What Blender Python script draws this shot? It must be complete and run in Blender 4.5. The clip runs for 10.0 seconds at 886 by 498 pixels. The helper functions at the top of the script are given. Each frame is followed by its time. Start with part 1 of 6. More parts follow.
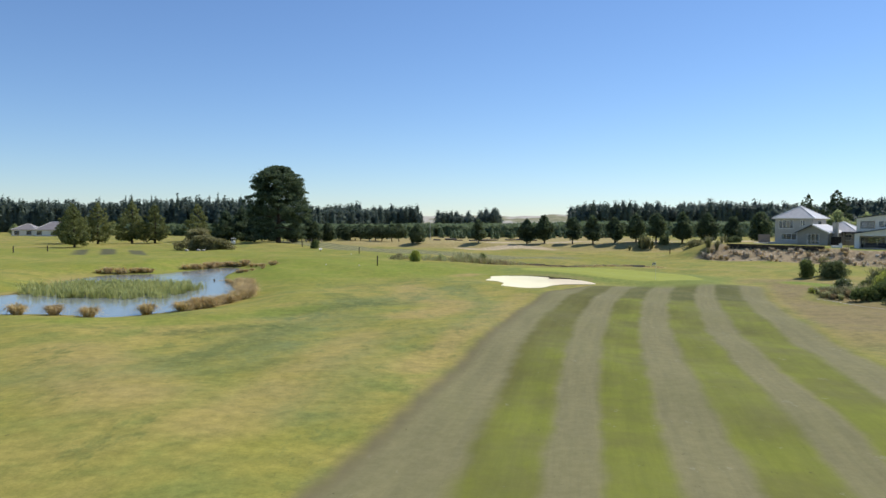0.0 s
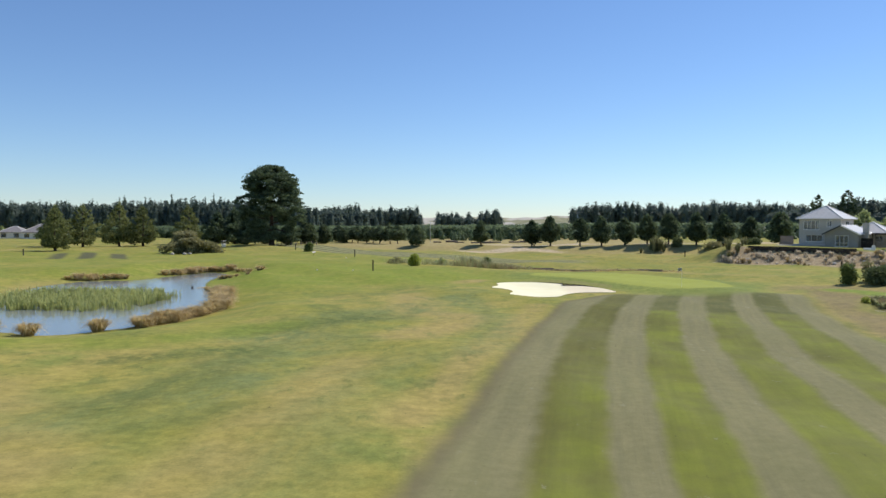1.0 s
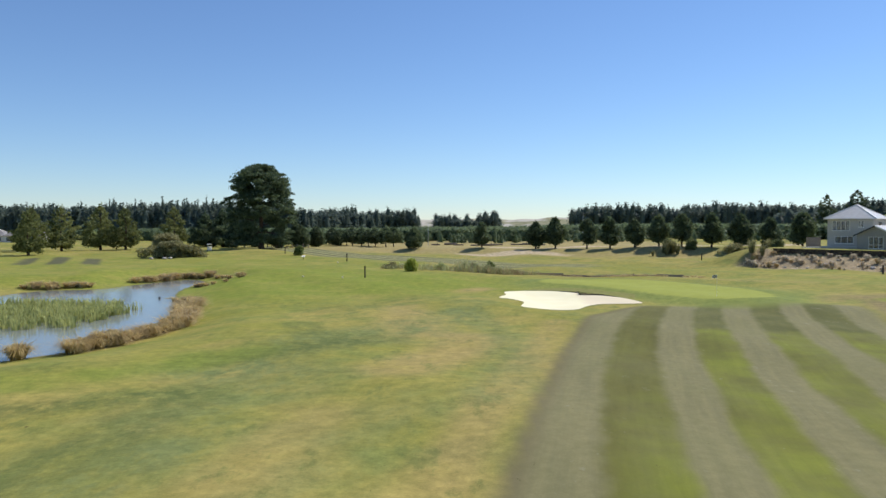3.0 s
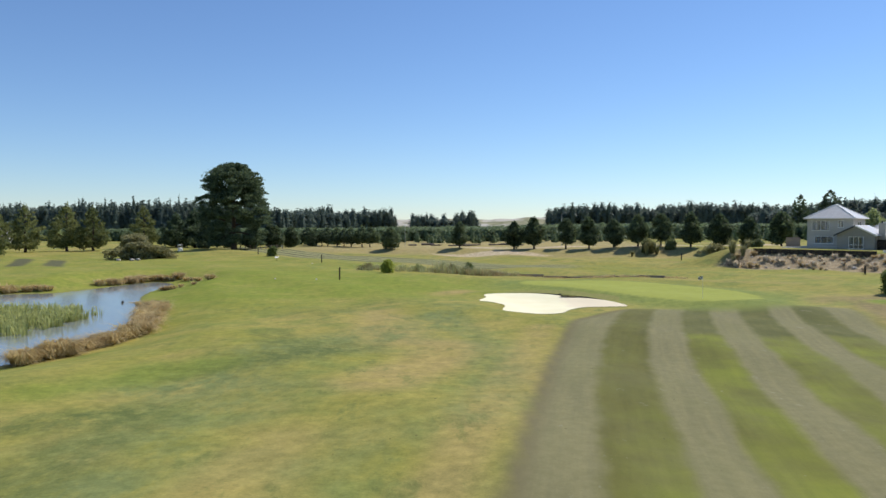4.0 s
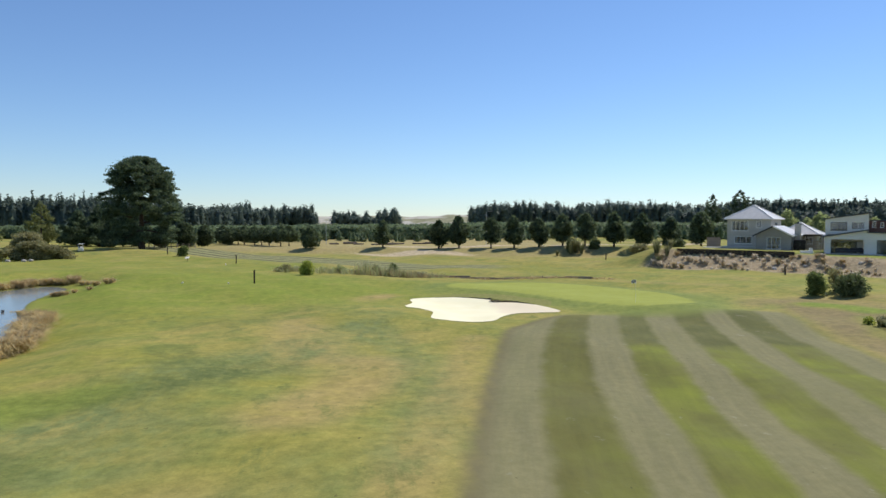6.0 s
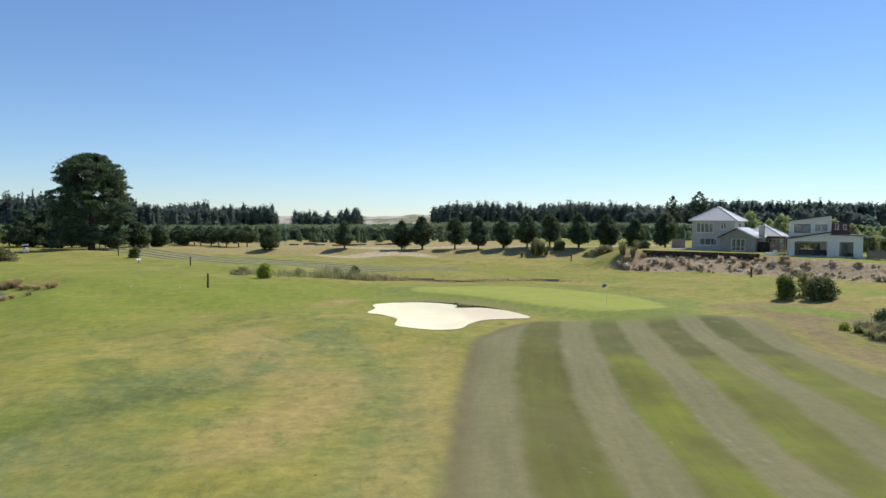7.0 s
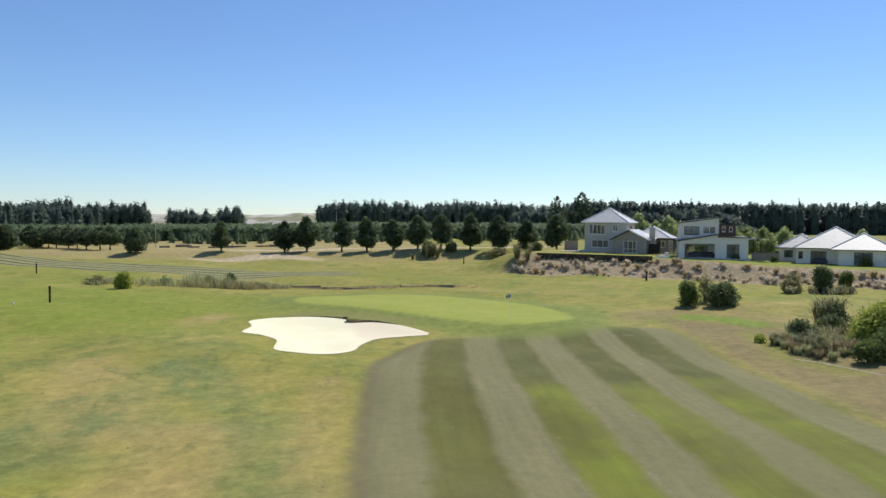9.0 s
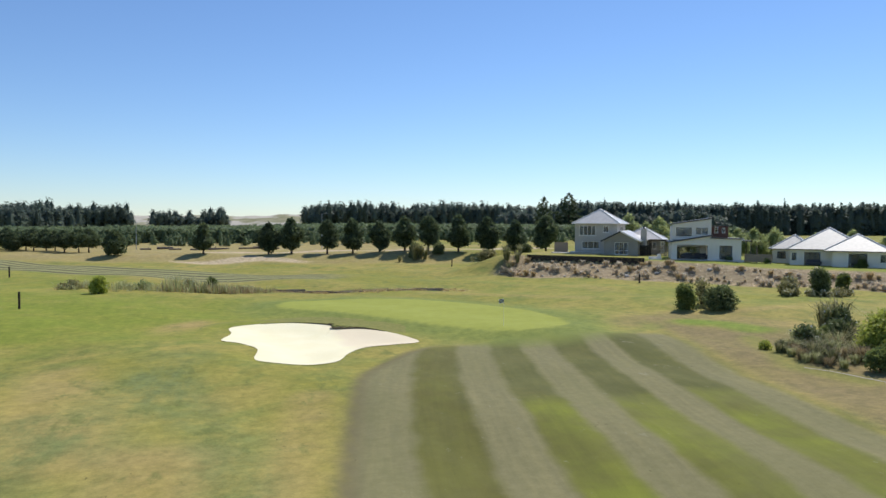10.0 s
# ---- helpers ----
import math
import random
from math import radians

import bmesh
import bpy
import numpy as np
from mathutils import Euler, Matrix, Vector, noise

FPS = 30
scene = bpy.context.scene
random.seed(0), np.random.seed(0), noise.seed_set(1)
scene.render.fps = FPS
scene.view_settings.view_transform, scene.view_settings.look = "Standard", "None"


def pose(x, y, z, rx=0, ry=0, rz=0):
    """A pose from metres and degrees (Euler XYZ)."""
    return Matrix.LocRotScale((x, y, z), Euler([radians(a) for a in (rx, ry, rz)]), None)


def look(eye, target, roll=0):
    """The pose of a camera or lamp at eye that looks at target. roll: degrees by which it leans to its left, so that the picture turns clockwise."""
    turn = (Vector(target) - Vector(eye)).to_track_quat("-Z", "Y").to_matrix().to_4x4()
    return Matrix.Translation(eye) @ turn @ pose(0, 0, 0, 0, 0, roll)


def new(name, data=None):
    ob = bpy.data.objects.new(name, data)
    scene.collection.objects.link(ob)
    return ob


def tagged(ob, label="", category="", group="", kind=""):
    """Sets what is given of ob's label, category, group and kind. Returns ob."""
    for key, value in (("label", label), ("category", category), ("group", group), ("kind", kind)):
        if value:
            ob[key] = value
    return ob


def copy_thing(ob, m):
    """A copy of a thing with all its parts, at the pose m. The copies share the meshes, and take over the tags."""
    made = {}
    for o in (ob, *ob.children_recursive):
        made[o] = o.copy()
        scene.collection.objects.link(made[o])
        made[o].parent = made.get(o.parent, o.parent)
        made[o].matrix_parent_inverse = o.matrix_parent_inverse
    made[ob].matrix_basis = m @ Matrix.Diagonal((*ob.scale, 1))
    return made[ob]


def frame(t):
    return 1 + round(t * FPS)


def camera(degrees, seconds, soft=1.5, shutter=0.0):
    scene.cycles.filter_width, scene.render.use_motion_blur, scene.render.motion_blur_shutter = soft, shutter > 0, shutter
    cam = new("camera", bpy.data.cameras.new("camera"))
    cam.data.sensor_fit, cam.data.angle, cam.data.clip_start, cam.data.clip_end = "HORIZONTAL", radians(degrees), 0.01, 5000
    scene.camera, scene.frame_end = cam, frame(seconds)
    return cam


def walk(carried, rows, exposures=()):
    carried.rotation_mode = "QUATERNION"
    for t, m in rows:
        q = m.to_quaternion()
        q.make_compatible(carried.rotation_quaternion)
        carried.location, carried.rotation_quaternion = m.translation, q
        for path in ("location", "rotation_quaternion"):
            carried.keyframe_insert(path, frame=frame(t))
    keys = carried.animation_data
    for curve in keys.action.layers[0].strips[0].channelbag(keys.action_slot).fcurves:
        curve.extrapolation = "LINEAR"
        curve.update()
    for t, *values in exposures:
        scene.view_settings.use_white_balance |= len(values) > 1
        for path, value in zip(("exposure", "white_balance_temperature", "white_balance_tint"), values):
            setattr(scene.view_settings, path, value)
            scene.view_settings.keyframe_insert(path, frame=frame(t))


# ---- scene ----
cam = camera(64.0, 10.0, soft=1.5)
PATH = [
    (0, (1.142, -4.391, 7.69), (1.081, -2.394, 7.615), 0.3),
    (0.5, (0.873, 0.807, 7.634), (0.813, 2.805, 7.561), 0.2),
    (1, (0.64, 5.245, 7.591), (0.579, 7.243, 7.521), 0.2),
    (1.5, (0.396, 8.815, 7.588), (0.336, 10.813, 7.522), 0.1),
    (2, (0.245, 11.722, 7.59), (0.185, 13.72, 7.526), 0.1),
    (3.5, (-0.05, 17.554, 7.52), (-0.091, 19.552, 7.455), -0.1),
    (4, (-0.139, 18.922, 7.576), (-0.128, 20.921, 7.511), -0.0),
    (4.5, (-0.243, 19.988, 7.675), (-0.179, 21.986, 7.609), 0.0),
    (5, (-0.308, 21.058, 7.765), (-0.198, 23.054, 7.696), 0.1),
    (5.5, (-0.289, 22.261, 7.859), (-0.132, 24.254, 7.789), 0.1),
    (6, (-0.22, 23.58, 7.961), (0.009, 25.566, 7.888), 0.2),
    (6.2, (-0.226, 24.23, 7.98), (0.029, 26.213, 7.908), 0.3),
    (7.5, (0.132, 28.276, 8.311), (0.527, 30.235, 8.236), 0.3),
    (8, (0.384, 30.116, 8.435), (0.864, 32.057, 8.36), 0.4),
    (8.5, (0.714, 32.026, 8.542), (1.278, 33.944, 8.466), 0.4),
    (9, (1.024, 33.838, 8.693), (1.668, 35.73, 8.618), 0.4),
    (9.5, (1.341, 35.393, 8.808), (2.021, 37.273, 8.735), 0.3),
    (10, (1.584, 36.442, 8.762), (2.265, 38.321, 8.69), 0.3),
]
walk(cam, [(t, look(e, a, r)) for t, e, a, r in PATH])

# ---- daylight: a clear summer noon, the sun high behind the row of trees ----
SUN_AZIMUTH, SUN_HEIGHT = 52.0, 49.0  # degrees from +y towards +x, and above the horizon
world = bpy.data.worlds.new("clear_sky")
scene.world = world
world.use_nodes = True
wn = world.node_tree.nodes
sky = wn.new("ShaderNodeTexSky")
sky.sky_type, sky.sun_disc = "NISHITA", False
sky.sun_elevation, sky.sun_rotation = radians(SUN_HEIGHT), radians(SUN_AZIMUTH)
sky.air_density, sky.dust_density, sky.ozone_density = 1.0, 0.0, 4.0
wn["Background"].inputs["Strength"].default_value = 0.110
clear = wn.new("ShaderNodeMix")
clear.data_type, clear.blend_type = "RGBA", "MULTIPLY"
clear.inputs["Factor"].default_value = 1.0
clear.inputs[7].default_value = (0.86, 0.97, 1.14, 1.0)  # clean sea air, bluer than the model's
world.node_tree.links.new(sky.outputs[0], clear.inputs[6])
world.node_tree.links.new(clear.outputs[2], wn["Background"].inputs["Color"])
lamp = bpy.data.lights.new("sun", "SUN")
lamp.energy, lamp.angle, lamp.color = 4.25, radians(0.53), (1.0, 0.955, 0.88)
sun = new("sun", lamp)
az, el = radians(SUN_AZIMUTH), radians(SUN_HEIGHT)
sun.matrix_world = look((300 * math.sin(az) * math.cos(el), 300 * math.cos(az) * math.cos(el), 300 * math.sin(el)), (0, 0, 0))
tagged(sun, kind="structure")
scene.view_settings.exposure = 0.0

# ---- the lie of the land, in metres ----
def ramp(a, b, v):
    t = np.clip((np.asarray(v, float) - a) / (b - a), 0.0, 1.0)
    return t * t * (3 - 2 * t)


def spline_loop(points, n=8):
    """A closed smooth outline through a few corner points."""
    p = np.array(points, float)
    out = []
    for i in range(len(p)):
        a, b, c, d = p[i - 1], p[i], p[(i + 1) % len(p)], p[(i + 2) % len(p)]
        for k in range(n):
            t = k / n
            out.append(0.5 * (2 * b + (c - a) * t + (2 * a - 5 * b + 4 * c - d) * t * t + (3 * b - a - 3 * c + d) * t ** 3))
    return np.array(out)


def edge_distance(x, y, loop):
    """Distance to a closed outline, negative inside it."""
    x, y = np.atleast_1d(np.asarray(x, float)), np.atleast_1d(np.asarray(y, float))
    best = np.full(x.shape, 1e18)
    inside = np.zeros(x.shape, bool)
    for i in range(len(loop)):
        (ax, ay), (bx, by) = loop[i - 1], loop[i]
        dx, dy = bx - ax, by - ay
        t = np.clip(((x - ax) * dx + (y - ay) * dy) / (dx * dx + dy * dy + 1e-12), 0, 1)
        best = np.minimum(best, (x - ax - t * dx) ** 2 + (y - ay - t * dy) ** 2)
        if ay != by:
            inside ^= ((ay > y) != (by > y)) & (x < ax + (y - ay) * dx / dy)
    d = np.sqrt(best)
    return np.where(inside, -d, d)


POND = spline_loop([(-60, 58), (-50, 58.5), (-41, 59), (-36, 59.2), (-31, 57.6), (-27.6, 60.5), (-25.4, 65.5), (-24.8, 74),
                    (-27.6, 83.5), (-31.2, 93.5), (-35.5, 103), (-37.6, 112), (-38.8, 122), (-43.5, 126), (-46.5, 117), (-49, 109),
                    (-55, 106), (-55.5, 95), (-50, 81), (-53, 74.5), (-62, 71)], 4)
BUNKER = spline_loop([(4.0, 91.9), (4.9, 94.9), (5.0, 98.2), (7.2, 99.6), (10.5, 99.6), (13.4, 97.0), (13.1, 94.8), (15.4, 94.4),
                      (17.1, 91.8), (18.0, 86.9), (15.9, 86.1), (13.6, 85.6), (11.9, 83.6), (10.6, 81.1), (8.6, 80.6), (6.5, 82.2),
                      (5.7, 83.7), (6.2, 87.3), (5.2, 90.2)], 5)
GREEN = spline_loop([(10.3, 110.5), (12.7, 115.0), (18, 115.6), (24, 113), (29.2, 109.4), (32.9, 103.5), (33.8, 95.5), (32.2, 89.2),
                     (29, 86.8), (25.2, 87.2), (22.3, 91.8), (18.8, 97.3), (15, 102.6), (11.6, 106.8)], 4)
WATER_LEVEL = -0.95


def bank_coordinates(x, y):
    """Along and across the edge of the terrace on which the houses stand."""
    return (x - 55.4) * 0.62 - (y - 141.4) * 0.78, (x - 55.4) * 0.78 + (y - 141.4) * 0.62


def shaped(x, y, z):
    """Lays the green's mound, the bunker's hollow and the pond's basin into the land."""
    gd = edge_distance(x, y, GREEN)
    z = z + (0.32 - 0.15 * ramp(86, 92, y)) * (1 - ramp(-1.0, 4.0, gd))
    bd = edge_distance(x, y, BUNKER)
    z = np.where(bd < 1.6, z + (-0.12 - z) * (1 - ramp(0, 1.6, bd)), z)
    z = z - 0.75 * ramp(0.12, 2.0, -bd)
    pd = edge_distance(x, y, POND)
    shore = 1 - ramp(0.0, 9.0, pd)
    z = z + (WATER_LEVEL + 0.02 - z) * shore
    z = z - 1.1 * ramp(0.0, 3.0, -pd)
    return z


def ground_height(x, y):
    x, y = np.asarray(x, float), np.asarray(y, float)
    e = (x - 5) * 0.343 + (y - 199) * 0.94
    rear = 0.8 + 1.0 * ramp(-60, 0, x) + 1.3 * ramp(15, 72, x)
    rising = ramp(-45, 2, e)
    z = rear * (0.30 * rising + 0.70 * ramp(-9.5, 0.5, e))
    z = z + 0.55 * ramp(92, 122, y) * (1 - ramp(-9, 6, x)) * (1 - rising)
    z = z + 0.75 * ramp(33, 58, x) * ramp(68, 98, y) * (1 - rising)
    z = z - 0.45 * np.exp(-((y - 136 + 0.35 * (x - 5)) / 7.0) ** 2) * ramp(-22, -6, x) * (1 - ramp(34, 46, x))
    z = z + 0.16 * np.sin(x * 0.21 + 1.0) * np.sin(y * 0.16 + 0.4) + 0.09 * np.sin(x * 0.43 + y * 0.31)
    z = z + 0.85 * np.exp(-((x + 50) / 20.0) ** 2 - ((y - 203) / 12.0) ** 2)
    s, d = bank_coordinates(x, y)
    terrace = 3.65 - 0.4 * ramp(12, 26, s) - 0.4 * ramp(27, 36, s)
    here = ramp(-16, -4, s) * ramp(0, 1, (d + 12))
    bank = np.where((s > -0.95) & (s < 18.8), 0.62 * ramp(-8.4, -0.9, d) + 0.38 * ramp(-0.5, 0.1, d), ramp(-8.4, 0.5, d))
    z = z + (terrace - z) * bank * here * (1 - ramp(34, 60, d))
    near = (x > -80) & (x < 48) & (y > 40) & (y < 142)
    if near.any():
        z = z.copy()
        z[near] = shaped(x[near], y[near], z[near])
    return z


def gz(x, y):
    return float(ground_height(np.array([x]), np.array([y]))[0])


# ---- materials ----
class Nodes:
    """A small shorthand to write node materials."""

    def __init__(self, name):
        self.mat = bpy.data.materials.new(name)
        self.mat.use_nodes = True
        self.tree = self.mat.node_tree
        self.shader = self.tree.nodes["Principled BSDF"]
        self.place = self.tree.nodes.new("ShaderNodeTexCoord").outputs["Object"]

    def add(self, kind, **values):
        n = self.tree.nodes.new(kind)
        for key, value in values.items():
            if key == "operation":
                n.operation = value
            elif key == "blend":
                n.blend_type = value
            else:
                n.inputs[int(key[1:])].default_value = value
        return n

    def link(self, a, b):
        self.tree.links.new(a, b)

    def noise(self, size, detail=4.0, rough=0.6, stretch=None, where=None):
        n = self.tree.nodes.new("ShaderNodeTexNoise")
        n.inputs["Scale"].default_value = 1.0 / size
        n.inputs["Detail"].default_value = detail
        n.inputs["Roughness"].default_value = rough
        src = where or self.place
        if stretch:
            m = self.tree.nodes.new("ShaderNodeMapping")
            m.inputs["Scale"].default_value = stretch
            self.link(src, m.inputs["Vector"])
            src = m.outputs[0]
        self.link(src, n.inputs["Vector"])
        return n.outputs["Fac"]

    def attr(self, name):
        n = self.tree.nodes.new("ShaderNodeAttribute")
        n.attribute_name = name
        return n.outputs["Fac"]

    def math(self, op, a, b=0.0, c=0.0):
        n = self.tree.nodes.new("ShaderNodeMath")
        n.operation = op
        for i, v in enumerate((a, b, c)):
            if isinstance(v, (int, float)):
                n.inputs[i].default_value = v
            else:
                self.link(v, n.inputs[i])
        return n.outputs[0]

    def band(self, v, lo, hi, a=0.0, b=1.0):
        n = self.tree.nodes.new("ShaderNodeMapRange")
        n.interpolation_type = "SMOOTHSTEP"
        self.link(v, n.inputs[0])
        for i, x in enumerate((lo, hi, a, b)):
            n.inputs[i + 1].default_value = x
        return n.outputs[0]

    def mix(self, fac, a, b, blend="MIX"):
        n = self.tree.nodes.new("ShaderNodeMix")
        n.data_type, n.blend_type = "RGBA", blend
        for sock, v in ((n.inputs["Factor"], fac), (n.inputs[6], a), (n.inputs[7], b)):
            if isinstance(v, (int, float)):
                sock.default_value = v
            elif isinstance(v, tuple):
                sock.default_value = (*v, 1.0) if len(v) == 3 else v
            else:
                self.link(v, sock)
        return n.outputs[2]

    def done(self, colour, rough=0.8, metal=0.0, bump=None, depth=0.01, strength=0.5, spec=0.4):
        s = self.shader
        if isinstance(colour, tuple):
            s.inputs["Base Color"].default_value = (*colour, 1.0)
        else:
            self.link(colour, s.inputs["Base Color"])
        if isinstance(rough, (int, float)):
            s.inputs["Roughness"].default_value = rough
        else:
            self.link(rough, s.inputs["Roughness"])
        s.inputs["Metallic"].default_value = metal
        s.inputs["Specular IOR Level"].default_value = spec
        if bump is not None:
            b = self.tree.nodes.new("ShaderNodeBump")
            b.inputs["Distance"].default_value = depth
            b.inputs["Strength"].default_value = strength
            self.link(bump, b.inputs["Height"])
            self.link(b.outputs[0], s.inputs["Normal"])
        return self.mat


def plain(name, a, b, size=0.5, rough=0.7, metal=0.0, spec=0.4, bump=0.0):
    """Two close tones broken up at two scales."""
    n = Nodes(name)
    f = n.math("ADD", n.math("MULTIPLY", n.noise(size), 0.6), n.math("MULTIPLY", n.noise(size * 0.12, 3), 0.4))
    return n.done(n.mix(n.band(f, 0.35, 0.65), a, b), rough, metal, f if bump else None, bump, 0.6, spec)


def foliage(name, dark, light, thin=0.25):
    """Leaves that differ one by one, glow a little against the light and gloss slightly."""
    n = Nodes(name)
    g = n.tree.nodes.new("ShaderNodeNewGeometry")
    ob = n.tree.nodes.new("ShaderNodeObjectInfo")
    r = n.math("ADD", n.math("MULTIPLY", g.outputs["Random Per Island"], 0.65), n.math("MULTIPLY", n.noise(1.7, 2), 0.5))
    r = n.math("ADD", r, n.math("MULTIPLY", n.math("SUBTRACT", ob.outputs["Random"], 0.5), 0.25))
    col = n.mix(n.band(r, 0.15, 0.95), dark, light)
    n.done(col, 0.62, spec=0.25)
    t = n.tree.nodes.new("ShaderNodeBsdfTranslucent")
    n.link(col, t.inputs["Color"])
    m = n.tree.nodes.new("ShaderNodeMixShader")
    m.inputs[0].default_value = thin
    n.link(n.shader.outputs[0], m.inputs[1])
    n.link(t.outputs[0], m.inputs[2])
    n.link(m.outputs[0], n.tree.nodes["Material Output"].inputs["Surface"])
    return n.mat


def turf():
    """Mown turf of the course: rough, fairway stripes, green, dry and worn places, by where they lie."""
    n = Nodes("turf")
    big, mid, fine = n.noise(19, 3), n.noise(4.2, 4), n.noise(0.45, 5, 0.7)
    grain = n.noise(0.09, 3, 0.75)
    patch = n.noise(9.0, 5, 0.62, (1.0, 0.55, 1.0))
    rough = n.mix(n.band(big, 0.34, 0.66), (0.258, 0.248, 0.050), (0.350, 0.288, 0.088))
    rough = n.mix(n.band(mid, 0.40, 0.72), rough, (0.205, 0.225, 0.058))
    tan = n.math("MAXIMUM", n.math("MULTIPLY", n.band(patch, 0.52, 0.70), n.band(big, 0.30, 0.60, 0.3, 0.75)), n.math("MULTIPLY", n.attr("tan"), n.band(mid, 0.25, 0.6, 0.45, 0.95)))
    rough = n.mix(n.math("MULTIPLY", tan, 0.85), rough, (0.388, 0.284, 0.118))
    cool = n.noise(11.0, 6, 0.68, (1.0, 0.5, 1.0))
    blotch = n.band(n.noise(1.5, 6, 0.74, (1.0, 0.55, 1.0)), 0.40, 0.58, 0.42, 1.0)
    cool = n.math("MULTIPLY", n.band(cool, 0.34, 0.54, 0.3, 1.0), blotch)
    rough = n.mix(n.math("MULTIPLY", cool, n.math("MULTIPLY", n.attr("cool"), 1.0)), rough, (0.178, 0.206, 0.076))
    tufty = n.band(n.noise(1.1, 6, 0.76, (1.0, 0.6, 1.0)), 0.36, 0.60, 0.15, 1.0)
    rough = n.mix(n.math("MULTIPLY", n.attr("moss"), tufty), rough, (0.118, 0.142, 0.044))
    mossy = n.noise(2.6, 6, 0.75, (1.0, 0.45, 1.0))
    rough = n.mix(n.math("MULTIPLY", n.band(mossy, 0.54, 0.66), 0.6), rough, (0.135, 0.165, 0.050))
    rough = n.mix(n.math("MULTIPLY", n.attr("lush"), n.band(mid, 0.2, 0.7, 0.5, 1.0)), rough, (0.205, 0.244, 0.036))
    rough = n.mix(n.math("MULTIPLY", n.attr("dry"), n.band(mid, 0.25, 0.7, 0.55, 1.0)), rough, (0.385, 0.300, 0.150))
    rough = n.mix(n.math("MULTIPLY", n.attr("watered"), n.band(mid, 0.2, 0.6, 0.45, 0.8)), rough, (0.172, 0.252, 0.034))
    rough = n.mix(n.math("MULTIPLY", n.attr("brown"), n.band(mid, 0.2, 0.65, 0.72, 1.0)), rough, (0.235, 0.184, 0.088))
    # fairway
    wob = n.math("MULTIPLY", n.math("SUBTRACT", n.noise(3.4, 4), 0.5), 0.42)
    u = n.math("MAXIMUM", n.math("ADD", n.attr("across"), wob), 0.5)
    stripe = n.band(n.math("PINGPONG", n.math("ADD", u, 0.5), 1.0), 0.36, 0.64)
    pale = n.mix(n.band(fine, 0.3, 0.7), (0.203, 0.185, 0.088), (0.222, 0.203, 0.100))
    dull = n.mix(n.band(mid, 0.35, 0.68), (0.122, 0.114, 0.032), (0.140, 0.138, 0.033))
    vivid = n.mix(n.band(mid, 0.30, 0.65), (0.148, 0.150, 0.035), (0.190, 0.210, 0.032))
    deep = n.mix(n.attr("vivid"), dull, vivid)
    deep = n.mix(n.math("MULTIPLY", n.attr("scorch"), 0.85), deep, n.mix(n.band(mid, 0.4, 0.7), (0.098, 0.100, 0.032), (0.128, 0.120, 0.040)))
    way = n.mix(stripe, deep, pale)
    lines = n.tree.nodes.new("ShaderNodeCombineXYZ")
    n.link(n.math("MULTIPLY", n.attr("across"), 2.4), lines.inputs[0])
    n.link(n.attr("along"), lines.inputs[1])
    streak = n.noise(0.55, 5, 0.7, where=lines.outputs[0])
    way = n.mix(0.3, way, n.mix(n.band(streak, 0.3, 0.7), (0.36, 0.37, 0.38), (0.66, 0.64, 0.60)), "OVERLAY")
    way = n.mix(n.math("MULTIPLY", n.band(n.noise(1.3, 5, 0.72, (1.0, 0.7, 1.0)), 0.63, 0.69), 0.42), way, (0.30, 0.285, 0.19))
    way = n.mix(n.math("MULTIPLY", n.band(n.noise(6.0, 5, 0.7, (1.0, 0.35, 1.0)), 0.42, 0.66), 0.30), way, (0.200, 0.195, 0.080))
    way = n.mix(n.band(n.attr("inset"), 1.3, 0.3), way, (0.172, 0.148, 0.074))
    col = n.mix(n.attr("fairway"), rough, way)
    # far fairway with thin mower lines
    line = n.math("DIVIDE", n.math("PINGPONG", n.attr("far_across"), 2.3), 2.3)
    far = n.mix(n.band(line, 0.45, 0.75), (0.290, 0.280, 0.130), (0.105, 0.104, 0.058))
    col = n.mix(n.attr("far_fairway"), col, far)
    fringe = n.mix(n.band(mid, 0.3, 0.7), (0.225, 0.252, 0.058), (0.190, 0.226, 0.058))
    col = n.mix(n.attr("fringe"), col, fringe)
    smooth = n.mix(n.band(n.noise(2.4, 3), 0.3, 0.7), (0.305, 0.328, 0.062), (0.330, 0.352, 0.074))
    col = n.mix(n.attr("green"), col, smooth)
    soil = n.mix(n.band(n.noise(0.6, 5, 0.7), 0.35, 0.68), (0.250, 0.190, 0.118), (0.440, 0.345, 0.225))
    col = n.mix(n.math("MULTIPLY", n.attr("mulch"), n.band(mid, 0.1, 0.5, 0.7, 1.0)), col, soil)
    col = n.mix(n.band(n.math("ADD", n.attr("bare"), n.math("MULTIPLY", n.math("SUBTRACT", n.noise(2.2, 5, 0.7), 0.5), 0.9)), 0.3, 0.8), col, n.mix(n.band(fine, 0.35, 0.65), (0.42, 0.32, 0.20), (0.58, 0.48, 0.34)))
    mud = n.mix(fine, (0.09, 0.075, 0.045), (0.15, 0.115, 0.065))
    col = n.mix(n.attr("mud"), col, mud)
    # grain of the blades, kept weak on the short grass
    short = n.math("SUBTRACT", 1.0, n.math("MULTIPLY", n.attr("green"), 0.75))
    col = n.mix(n.math("MULTIPLY", short, n.math("SUBTRACT", 0.20, n.math("MULTIPLY", n.attr("fairway"), 0.12))), col, n.mix(n.band(grain, 0.28, 0.72), (0.30, 0.30, 0.30), (0.74, 0.74, 0.72)), "OVERLAY")
